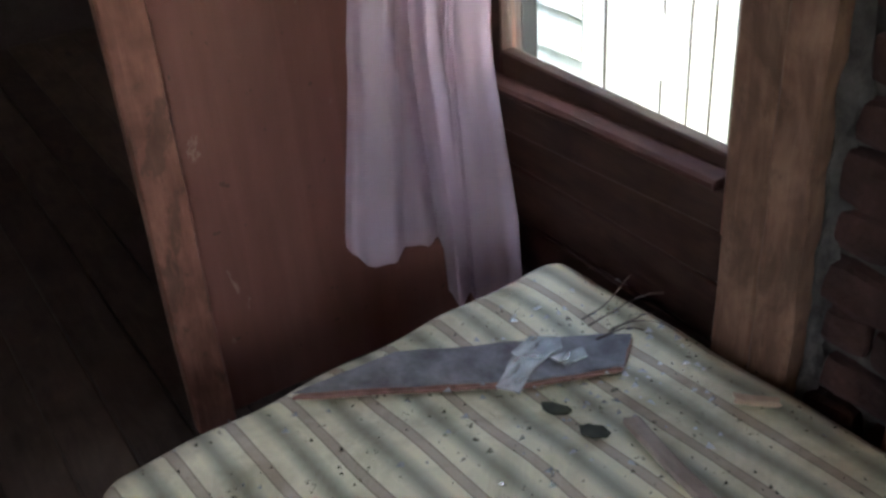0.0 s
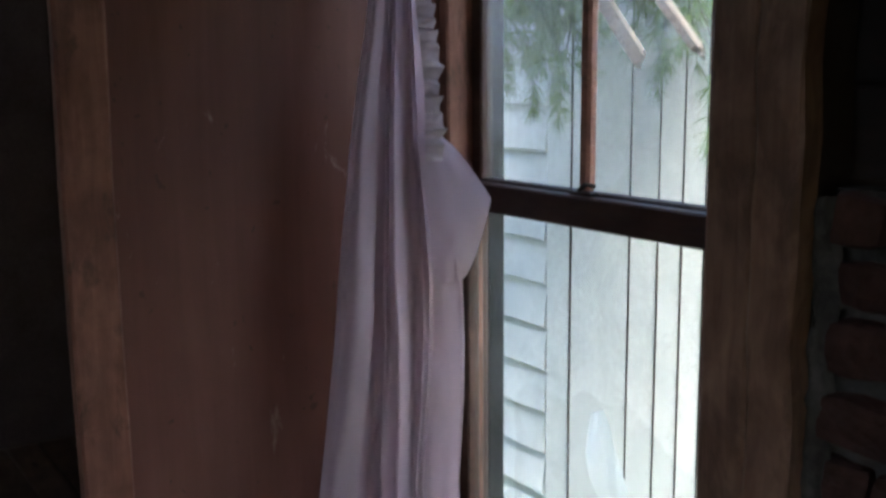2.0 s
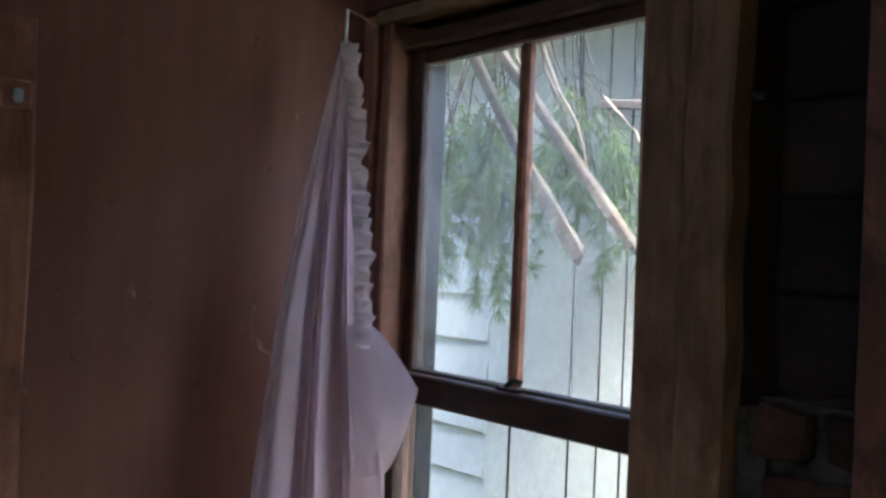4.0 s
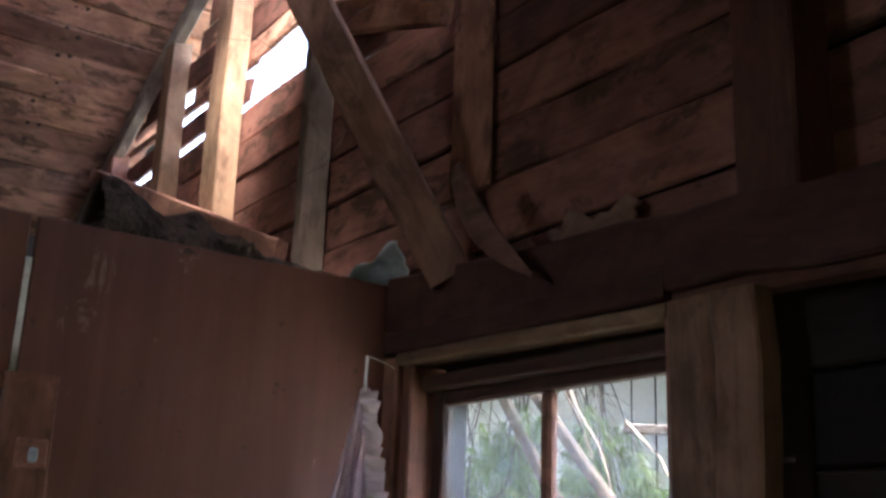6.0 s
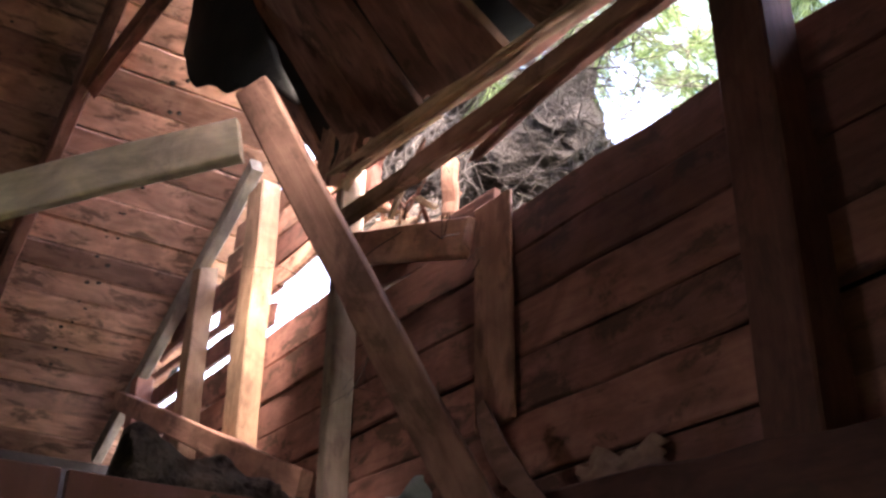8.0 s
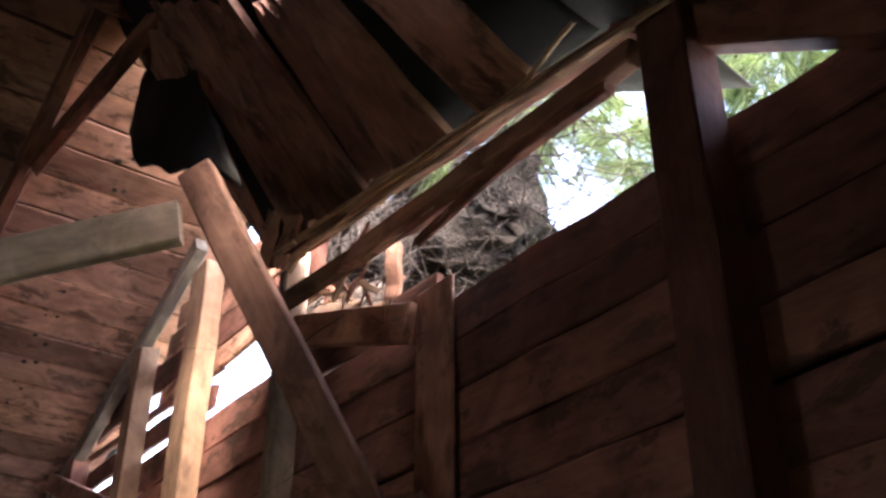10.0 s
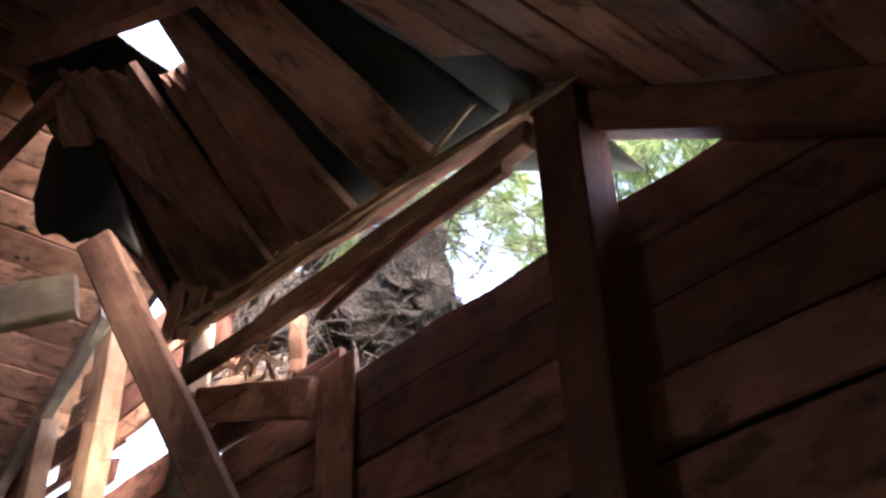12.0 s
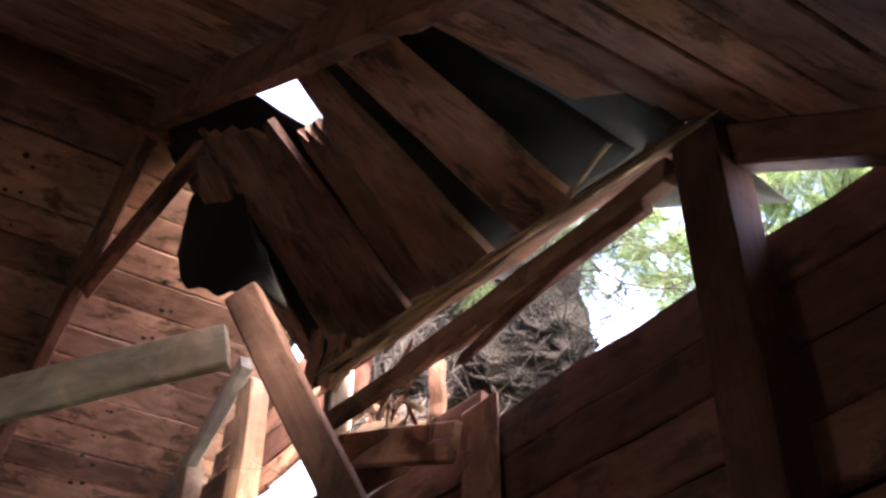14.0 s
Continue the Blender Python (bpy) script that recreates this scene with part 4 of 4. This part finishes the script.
timber("beam", (0.228, -0.036, 2.203), (-0.088, -0.508, 3.262), 0.092, 0.06, WOOD_BEAM, brace, up=(0.6, -0.8, 0), jit=0.003, jag=(0, 0.01))
spl = thing("splinter_board", "thin split board leaning on the beam", "board", (0.45, -0.12, 2.2))


def blade(u, v):
    """A split sliver, broad in the middle and bent to its tip."""
    c = Vector((0.318, -0.10, 2.405)).lerp(Vector((0.565, -0.10, 2.135)), v) + Vector((-0.022, -0.012, -0.012)) * math.sin(math.pi * v)
    w = 0.030 * math.sin(math.pi * (0.18 + 0.82 * v)) ** 0.8 + 0.002
    return c + Vector((0.74, -0.05, 0.67)) * w * (2 * u - 1) + Vector((0, -0.006, 0)) * (1 - (2 * u - 1) ** 2)


part("board", sheet(6, 22, blade, 0.010), WOOD_BEAM, spl)
# the board's very pale wood makes up for light that misses it
collar = thing("collar_board", "pale grey board reaching to the leaning beam", "board", (-0.3, -0.9, 2.95))
timber("board", (-0.62, -1.21, 2.885), (-0.02, -0.555, 3.065), 0.035, 0.115, WOOD_BARE, collar, up=(0, 0, 1), jit=0.003)

# ---------------------------------------------------------------- bed
base = thing("bed_base", "dark cloth-covered bed base under the mattress", "bed base", (1.488, -0.563, FLOOR), rz=4.0)
part("body", block(-0.94, 0.94, -0.46, 0.46, 0.06, 0.27, 0.02), DARK_CLOTH, base, m=pose(1.488, -0.563, FLOOR, 0, 0, 4))
for sx in (-0.85, 0.85):
    for sy in (-0.38, 0.38):
        p = pose(1.488, -0.563, FLOOR, 0, 0, 4)
        part("leg", block(-0.03, 0.03, -0.03, 0.03, 0.0, 0.06, 0.004), WOOD_SASH, base, m=p @ Matrix.Translation((sx, sy, 0)))


def puff(p):
    d = Vector((0, 0, 0.004 * math.sin(p.x * 21) * math.sin(p.y * 24) + 0.006 * noise.noise(p * 3.0)))
    return d * (1 if p.z > 0 else 0)


mattress = tagged(smooth(part("mattress", rounded(1.96, 1.03, 0.19, 0.065, 44, puff), TICKING, m=pose(1.488, -0.575, 0.165, 0, 0, 4))),
                  "stained cream mattress with grey and tan stripes", "mattress")


def flake(name, label, cat, pts, z, thick, mat, bend=0.0, seed=1, group=""):
    """A flat torn piece with an uneven outline, lying at height z."""
    c = sum((Vector((*p, 0)) for p in pts), Vector()) / len(pts)
    bm = bmesh.new()
    vs = []
    n = len(pts)
    for i in range(n):
        a, b = Vector((*pts[i], 0)), Vector((*pts[(i + 1) % n], 0))
        for k in range(4):
            q = a.lerp(b, k / 4) - c
            q += 0.004 * Vector((noise.noise(q * 40 + Vector((seed, 0, 0))), noise.noise(q * 40 + Vector((0, seed, 0))), 0))
            q.z = bend * (q.x * q.x + q.y * q.y) * 8
            vs.append(bm.verts.new(q))
    f = bm.faces.new(vs)
    r = bmesh.ops.extrude_face_region(bm, geom=[f])
    for g in r["geom"]:
        if isinstance(g, bmesh.types.BMVert):
            g.co.z += thick
    bmesh.ops.recalc_face_normals(bm, faces=bm.faces)
    return tagged(part(name, bm, mat, m=Matrix.Translation((c.x, c.y, z))), label, cat, group)


TOP = 0.268
shard = thing("torn_board_piece", "slate-grey torn panel piece lying on the mattress", "panel piece", (0.72, -0.48, TOP))
PTS = ((0.590, -0.795), (0.60, -0.60), (0.695, -0.43), (0.78, -0.28), (0.815, -0.235), (0.872, -0.305), (0.808, -0.454), (0.70, -0.62))
face = flake("face", "slate-grey smooth face", "", PTS, TOP + 0.009, 0.003, CARD, 0, 3)
core = flake("core", "brown layered edge", "", tuple((x * 1.0 + 0.006, yy - 0.004) for x, yy in PTS), TOP + 0.001, 0.0075, WOOD_BEAM, 0, 4)
for o in (face, core):
    o.parent = shard
    o.matrix_parent_inverse = shard.matrix_basis.inverted()
for k, pts in enumerate((((0.735, -0.44), (0.715, -0.385), (0.752, -0.345), (0.775, -0.36), (0.79, -0.44)),
                         ((0.79, -0.40), (0.80, -0.335), (0.825, -0.345), (0.82, -0.39)),
                         ((0.755, -0.46), (0.76, -0.40), (0.79, -0.42), (0.835, -0.50), (0.80, -0.52)))):
    flake("glass_shard", "clear broken glass shard on the grey piece", "glass shard", pts, TOP + 0.017 + 0.003 * k, 0.0025, SHARD, 0, k + 7, "broken glass")
rnd = random.Random(61)
for k, (x, y) in enumerate(((0.888, -0.463), (0.968, -0.449))):
    a = 0.5 + k * 0.3
    pts = [(x + 0.026 * math.cos(t + a) * (1.0 if t < 3 else 0.8), y + 0.012 * math.sin(t + a) + 0.010 * math.cos(t)) for t in (0, 0.9, 1.8, 2.7, 3.6, 4.5, 5.4)]
    flake("dry_leaf", "dark dry leaf lying on the mattress", "leaf", pts, TOP + 0.004, 0.002, LEAF_DRY, 0.6, k, "leaves on the mattress")
timber_stick = thing("wood_strip", "grey weathered strip of wood on the mattress", "wood strip", (1.08, -0.41, TOP))
timber("strip", (0.985, -0.385, TOP + 0.008), (1.22, -0.425, TOP + 0.008), 0.03, 0.012, WOOD_GREY, timber_stick, jag=(0.01, 0.01), seg=0.05)
chip = thing("wood_chip", "pale splinter of wood on the mattress", "wood chip", (1.07, -0.195, TOP))
timber("chip", (1.045, -0.215, TOP + 0.008), (1.09, -0.175, TOP + 0.01), 0.02, 0.01, WOOD_SPLIT, chip, jag=(0.01, 0.02), seg=0.02)
for _ in range(5):
    q = wander((0.74 + rnd.uniform(-0.03, 0.05), -0.28 + rnd.uniform(-0.04, 0.03), TOP + 0.012), (0.3, 1, 0.25), rnd.uniform(0.10, 0.17), 6, rnd, 0.3, 0.05)
    tagged(part("dry_twig", tube(bmesh.new(), q, 0.0022, 0.0008, 5), BARK), "small dark twig lying on the mattress", "twig", "twigs on the mattress")
# crumbs of glass, grit and bark scattered on the cloth
gl, gr = bmesh.new(), bmesh.new()
for k in range(1300):
    x, y = 0.56 + 0.85 * rnd.random(), -0.13 - 0.9 * rnd.random()
    near = math.exp(-((x - 0.82) ** 2 + (y + 0.33) ** 2) / 0.05)
    if rnd.random() > 0.25 + near:
        continue
    bmx = gl if rnd.random() < 0.25 + 0.4 * near else gr
    s = rnd.uniform(0.0015, 0.005) if bmx is gr else rnd.uniform(0.003, 0.010)
    c = Vector((x, y, TOP + 0.004 + s * 0.3))
    vs = [bmx.verts.new(c + s * Vector((math.cos(a), math.sin(a), rnd.uniform(-0.3, 0.4)))) for a in (rnd.random(), 2 + rnd.random(), 4 + rnd.random())]
    t = bmx.verts.new(c + Vector((0, 0, s * 0.5)))
    for a, b in ((0, 1), (1, 2), (2, 0)):
        bmx.faces.new((vs[a], vs[b], t))
    bmx.faces.new(vs[::-1])
tagged(part("glass_crumbs", gl, SHARD), "tiny glass crumbs scattered on the mattress", "glass crumbs", kind="stuff")
tagged(part("grit", gr, LEAF_DRY), "dark grit and bark crumbs on the mattress", "grit", kind="stuff")

# ---------------------------------------------------------------- curtain
ROWS = ((1.97, -0.062, -0.046), (1.85, -0.088, -0.027), (1.68, -0.124, -0.012), (1.51, -0.150, 0.006), (1.38, -0.168, 0.020), (1.30, -0.176, 0.030),
        (1.19, -0.190, 0.045), (1.10, -0.200, 0.056), (0.98, -0.209, 0.060), (0.85, -0.224, 0.058), (0.66, -0.248, 0.046), (0.58, -0.254, 0.050), (0.35, -0.284, 0.076), (0.20, -0.302, 0.094), (0.02, -0.31, 0.10))
ORIGIN, RUN, OUT = Vector((0.192, -0.144, 0)), Vector((0.6, 0.8, 0)), Vector((0.8, -0.6, 0))


def curtain_width(z):
    for (za, la, ra), (zb, lb, rb) in zip(ROWS, ROWS[1:]):
        if z >= zb:
            k = min(max((za - z) / (za - zb), 0), 1)
            return la + (lb - la) * k, ra + (rb - ra) * k
    return ROWS[-1][1:]


def cloth(u, v):
    hem = 0.125 + 0.045 * max(0, 0.2 - u) / 0.2 - 0.01 * min(u / 0.5, 1) if u < 0.56 else 0.0 - 0.03 * math.sin((u - 0.56) * 6)
    z = 1.965 + (hem - 1.965) * v
    l, r = curtain_width(z)
    s = l + (r - l) * u
    full = min(1.0, (1.97 - z) / 0.8)
    k = min(max((1.1 - z) / 0.95, 0), 1)
    e = 0.27 + 0.05 * noise.noise(Vector((0, z * 1.5, 3)))
    t = min(max((u - e) / 0.035, 0), 1)
    front = 0.055 * (1 - t * t * (3 - 2 * t)) + 0.012 * math.sin(math.pi * min(u / e, 1))
    crease = -0.038 * math.exp(-((u - 0.32 - 0.20 * k) / 0.022) ** 2) - 0.02 * math.exp(-((u - 0.74 + 0.05 * k) / 0.025) ** 2)
    ridge = 0.046 * math.exp(-((u - 0.50 - 0.13 * k) / 0.045) ** 2)
    side = 0.009 * math.sin(22 * (u - 0.66) + 1.6 * z) if u > 0.66 else 0.0
    fine = 0.0035 * math.sin(2 * math.pi * 6.3 * u + 3 * noise.noise(Vector((u * 2, z * 2, 0))))
    d = full * 1.45 * (front + crease + ridge + side + fine - 0.02) + 0.014 * noise.noise(Vector((u * 3, z * 4, 5)))
    return ORIGIN + RUN * (s + 0.006 * full * math.cos(2 * math.pi * 3.2 * u)) + OUT * (d + 0.012 * full) + Vector((0, 0, z))


curtain = thing("curtain", "lilac sheer curtain hanging bunched from one nail", "curtain", (0.16, -0.18, 1.98))
smooth(part("cloth", sheet(90, 130, cloth), CURTAIN, curtain))


def ruffle(u, v):
    z = 1.955 - 0.60 * v
    l, r = curtain_width(z)
    wv = math.sin(v * 120 + 6.0 * noise.noise(Vector((v * 9, 0, 0)))) * (0.6 + 0.7 * noise.noise(Vector((v * 25, 2, 0))))
    s = min(r, 0.006) - 0.020 + (0.034 + 0.018 * noise.noise(Vector((v * 14, 3, 0)))) * u
    return ORIGIN + RUN * (s + 0.006 * wv * u) + OUT * (0.034 + 0.013 * wv * (0.3 + u) + 0.006 * noise.noise(Vector((u * 3, v * 60, 1)))) + Vector((0, 0, z + 0.006 * wv * u))


smooth(part("ruffle", sheet(8, 260, ruffle), RUFFLE, curtain, "gathered ruffle edging"))


def corner(u, v):
    """The edge of the cloth, drawn out to the meeting rail."""
    z = 1.40 - 0.30 * v
    reach = 0.085 * max(0.0, 1 - abs(v - 0.42) / (0.42 if v < 0.42 else 0.58)) ** 0.75
    s = curtain_width(z)[1] - 0.05 + (0.05 + reach) * u
    return ORIGIN + RUN * s + OUT * (0.012 - 0.03 * u * u + 0.006 * noise.noise(Vector((u * 4, v * 5, 2)))) + Vector((0, 0, z))


smooth(part("drawn_corner", sheet(14, 24, corner), CURTAIN, curtain))
bm = tube(bmesh.new(), [(0.158, -0.188, 1.945), (0.157, -0.188, 1.99), (0.158, -0.187, 2.03)], 0.0032, 0.0032, 6)
tube(bm, [(0.158, -0.187, 2.03), (0.10, -0.11, 2.034), (0.04, -0.045, 2.036)], 0.0006, 0.0006, 5)
tagged(part("curtain_nail", bm, WHITE), "pale wire hook holding up the bunched curtain", "hook")

# ---------------------------------------------------------------- debris on top of the partition
deb = thing("attic_debris", "dark torn insulation and felt slumped on the partition", "debris", (-0.12, -0.5, 2.23))


def slump(u, v):
    y = -0.69 + 0.60 * u
    z = 2.215 + (0.125 * (1 - u) ** 1.2 + 0.02 + 0.05 * noise.noise(Vector((u * 7, 1, 0)))) * math.sin(math.pi * v) ** 0.6
    return Vector((-0.21 + 0.20 * v + 0.02 * noise.noise(Vector((u * 9, v * 6, 2))), y, z + 0.02 * noise.noise(Vector((u * 14, v * 9, 5)))))


smooth(part("felt", sheet(40, 14, slump, 0.005), PULP, deb, "torn dark felt"))
for k in range(14):
    yy = -0.46 + rnd.uniform(-0.06, 0.09)
    part("clod", rounded(rnd.uniform(0.02, 0.045), rnd.uniform(0.02, 0.04), 0.026, 0.009, 3, lambda p: 0.010 * noise.noise_vector(p * 40 + Vector((k, 0, 0)))), PULP, deb, m=pose(-0.07 + rnd.uniform(-0.03, 0.05), yy, 2.25 + rnd.uniform(0.0, 0.03), rnd.uniform(0, 90), 0, rnd.uniform(0, 90)))


def rag(u, v):
    return Vector((-0.42 + 0.42 * u, -0.03 + 0.06 * v + 0.02 * noise.noise(Vector((u * 5, v * 5, 8))), 2.245 + 0.095 * u ** 0.7 * (1 - v) + 0.025 * noise.noise(Vector((u * 6, v * 4, 3))) - 0.02 * v))


tagged(smooth(part("building_paper", sheet(24, 10, rag, 0.003), PAPER)), "crumpled pale blue-grey building paper", "paper")


def scrap(u, v):
    return Vector((0.44 + 0.24 * u + 0.02 * noise.noise(Vector((u * 3, v * 5, 1))), 0.052 + 0.02 * noise.noise(Vector((u * 6, v * 6, 2))), 2.215 + 0.085 * v * (0.8 + 0.4 * noise.noise(Vector((u * 5, 0, 4))))))


tagged(smooth(part("paper_scrap", sheet(14, 8, scrap, 0.003), OLD_PAPER)), "torn pale paper scrap on the gable boards", "paper")

# ---------------------------------------------------------------- outside: neighbouring white house
house = thing("neighbour_house", "white clapboard house close outside the window", "house", (-0.8, 1.5, -0.5))
YB = 1.5
boxpart("wall", -7.0, 5.0, YB + 0.045, YB + 0.2, -0.5, 2.49, WOOD_BLACK, house, bev=0)
z = -0.511
while z < 2.49:
    m, L = along((-6.9, YB - 0.006, z + 0.100), (-1.395, YB - 0.006, z + 0.100))
    part("clapboard", stick(L, 0.020, 0.208, RND, jit=0.002, seg=0.8), WHITE, house, m=m @ pose(0, 0, 0, -6, 0, 0))
    z += 0.19
upright("corner_board", -1.379, -1.232, YB - 0.026, YB + 0.018, -0.5, 2.49, WHITE, house, bev=0.002)
# near-black strips over the board joints stand in for the shade in the gaps
upright("seam", -1.2318, -1.2232, YB - 0.029, YB - 0.004, -0.5, 2.49, WOOD_BLACK, house, "dark strip standing in for shade in the joint", jit=0.0, seg=2, bev=0.001)
x, k = -1.223, 0
while x < 4.9:
    w = (0.335, 0.149, 0.117, 0.107, 0.26, 0.14, 0.165)[k % 7]
    upright("siding_board", x, x + w - 0.0055, YB - 0.024 + RND.uniform(-0.002, 0.002), YB - 0.002, -0.5, 2.49, WHITE, house, jit=0.001, seg=0.8, bev=0.0015)
    upright("seam", x + w - 0.0053, x + w - 0.0002, YB - 0.0275, YB - 0.004, -0.5, 2.49, WOOD_BLACK, house, "dark strip standing in for shade in the joint", jit=0.0, seg=2, bev=0.001)
    x, k = x + w, k + 1
for k in range(3):
    timber("eave_board", (-7.0, YB - 0.12 + 0.15 * k - 0.1, 2.40 + 0.085 * k), (5.0, YB - 0.12 + 0.15 * k - 0.1, 2.40 + 0.085 * k), 0.16, 0.02, EAVE, house, "grey eave board", up=(0, -0.5, 1), seg=1.5)
timber("fascia", (-7.0, YB - 0.31, 2.40), (5.0, YB - 0.31, 2.40), 0.03, 0.14, EAVE, house, "grey eave board", seg=1.5)


# ---------------------------------------------------------------- pine that fell on the roof
def spray(tb, nb, p, d, L, rnd, tufts, per, nl, sag=0.06, spread=0.8, r=0.006, w=0.0012, bare=9.0):
    """A pine branch with side twigs and tufts of needles."""
    q = wander(p, d, L, 8, rnd, 0.16 if nb is not None else 0.42, sag)
    tube(tb, q, r, r * 0.35, 5)
    for k in range(tufts):
        i = rnd.randint(2, 7)
        s = q[i].lerp(q[i + 1], rnd.random())
        dd = (q[i + 1] - q[i]).normalized()
        e = (dd * 0.7 + 0.8 * Vector((rnd.uniform(-1, 1), rnd.uniform(-1, 1), rnd.uniform(-1, 1)))).normalized()
        t = wander(s, e, L * rnd.uniform(0.12, 0.32), 4, rnd, 0.2, sag)
        tube(tb, t, r * 0.4, r * 0.2, 4)
        if nb is not None and t[4].z < bare + 0.12 * math.sin(31 * t[4].x):
            for pnt, dr in ((t[2], t[2] - t[1]), (t[3], t[3] - t[2]), (t[4], t[4] - t[3])):
                needles(nb, pnt, dr, per, nl, rnd, spread, w)


rnd = random.Random(71)
limb = thing("pine_branch", "green pine branch hanging outside the window", "pine branch", (-0.5, 0.95, 2.4))
tb, nb = bmesh.new(), bmesh.new()
for k in range(22):
    x = -1.38 + 0.040 * k + rnd.uniform(-0.03, 0.03)
    spray(tb, nb, (x, 1.15 + rnd.uniform(-0.10, 0.10), 2.45), (rnd.uniform(-0.15, 0.35), rnd.uniform(-0.2, 0.2), -1), rnd.uniform(0.6, 1.08), rnd, 15, 36, 0.09, 0.08, 0.75, 0.004, 0.0011, 1.99)
tagged(part("twigs", tb, TWIG, limb, "grey twigs"), kind="stuff")
tagged(part("needles", nb, NEEDLES, limb, "long green needles"), kind="stuff")
# laths take the dark bark colour in place of the roof's shadow on them
for a, b, w, h, mat, label in (((-1.09, 1.0, 2.44), (-0.62, 1.0, 1.82), 0.025, 0.042, BARK, "grey weathered lath hanging among the needles"),
                               ((-1.0, 1.02, 2.436), (-0.156, 1.0, 1.598), 0.03, 0.036, BARK, "brown splintered lath hanging among the needles"),
                               ((-0.62, 0.98, 1.85), (-0.365, 0.98, 1.575), 0.02, 0.06, BARK, "broad brown splinter of wood among the needles"),
                               ((-0.295, 1.0, 2.029), (0.20, 1.0, 1.98), 0.03, 0.03, BARK, "short grey broken stick under the eave")):
    t = thing("broken_lath", label, "lath", a)
    timber("lath", a, b, w, h, mat, t, jag=(0.02, 0.05), seg=0.2)
for pts in (((-0.60, 0.95, 2.42), (-0.533, 0.95, 2.23), (-0.45, 0.95, 2.08), (-0.367, 0.95, 1.98), (-0.33, 0.95, 1.90), (-0.313, 0.95, 1.83)),
            ((-0.54, 0.95, 2.36), (-0.52, 0.95, 2.16), (-0.44, 0.95, 2.04), (-0.39, 0.95, 1.94)),
            ((-0.70, 0.95, 2.42), (-0.66, 0.95, 2.21), (-0.58, 0.95, 2.12), (-0.60, 0.95, 2.01)),
            ((-0.25, 0.95, 2.04), (-0.17, 0.95, 1.97), (-0.12, 0.95, 1.93), (-0.08, 0.95, 1.86))):
    tagged(part("bare_twig", tube(bmesh.new(), pts, 0.006, 0.0025, 6), WOOD_GREY), "pale bare twig hanging beside the pine needles", "twig", "bare twigs outside the window")

tree = thing("fallen_pine", "fallen pine with dead twigs resting on the broken gable", "tree", (0.2, 0.6, 3.2))
bk, tb, nb, db = bmesh.new(), bmesh.new(), bmesh.new(), bmesh.new()
tube(bk, [(-0.95, 0.42, 3.42), (-0.75, 0.40, 3.36), (-0.5, 0.38, 3.28), (-0.3, 0.38, 3.2), (-0.1, 0.40, 3.1)], 0.17, 0.14, 14)
for v in bk.verts:
    v.co += 0.04 * noise.noise_vector(v.co * 9)
mound = rounded(1.25, 0.3, 0.46, 0.14, 24, lambda p: 0.13 * noise.noise_vector(p * 4.5) + 0.05 * noise.noise_vector(p * 14))
for k in range(340):
    p = Vector((rnd.uniform(-0.9, 0.30), rnd.uniform(0.16, 0.4), rnd.uniform(3.1, 3.75)))
    spray(tb, None, p, (rnd.uniform(-1, 1), rnd.uniform(-0.25, 0.7), rnd.uniform(-0.8, 0.8)), rnd.uniform(0.25, 0.6), rnd, 6, 0, 0, 0.02, 0.8, 0.0027)
for k in range(26):
    p = Vector((rnd.uniform(-0.35, 0.16), rnd.uniform(0.35, 0.9), rnd.uniform(3.8, 4.25)))
    spray(tb, nb, p, (rnd.uniform(0.1, 1), rnd.uniform(-0.6, 0.5), rnd.uniform(-0.9, 0.3)), rnd.uniform(0.3, 0.5), rnd, 8, 14, 0.12, 0.05, 0.8, 0.005, 0.0014)
for k in range(40):
    p = Vector((rnd.uniform(0.36, 1.05), rnd.uniform(0.75, 1.1), rnd.uniform(3.85, 4.2)))
    spray(tb, nb, p, (rnd.uniform(-0.6, 0.6), rnd.uniform(-0.5, 0.5), rnd.uniform(-0.9, 0.1)), rnd.uniform(0.3, 0.55), rnd, 8, 14, 0.12, 0.05, 0.8, 0.005, 0.0014)
part("trunk", bk, BARK, tree, "rough dark bark")
part("root_mat", mound, ROOTS, tree, "dark matted roots and needles", pose(-0.42, 0.42, 3.50, 0, 15, 0))
tagged(part("twigs", tb, TWIG, tree, "tangled grey dead twigs"), kind="stuff")
tagged(part("needles", nb, NEEDLES, tree, "long green needles"), kind="stuff")
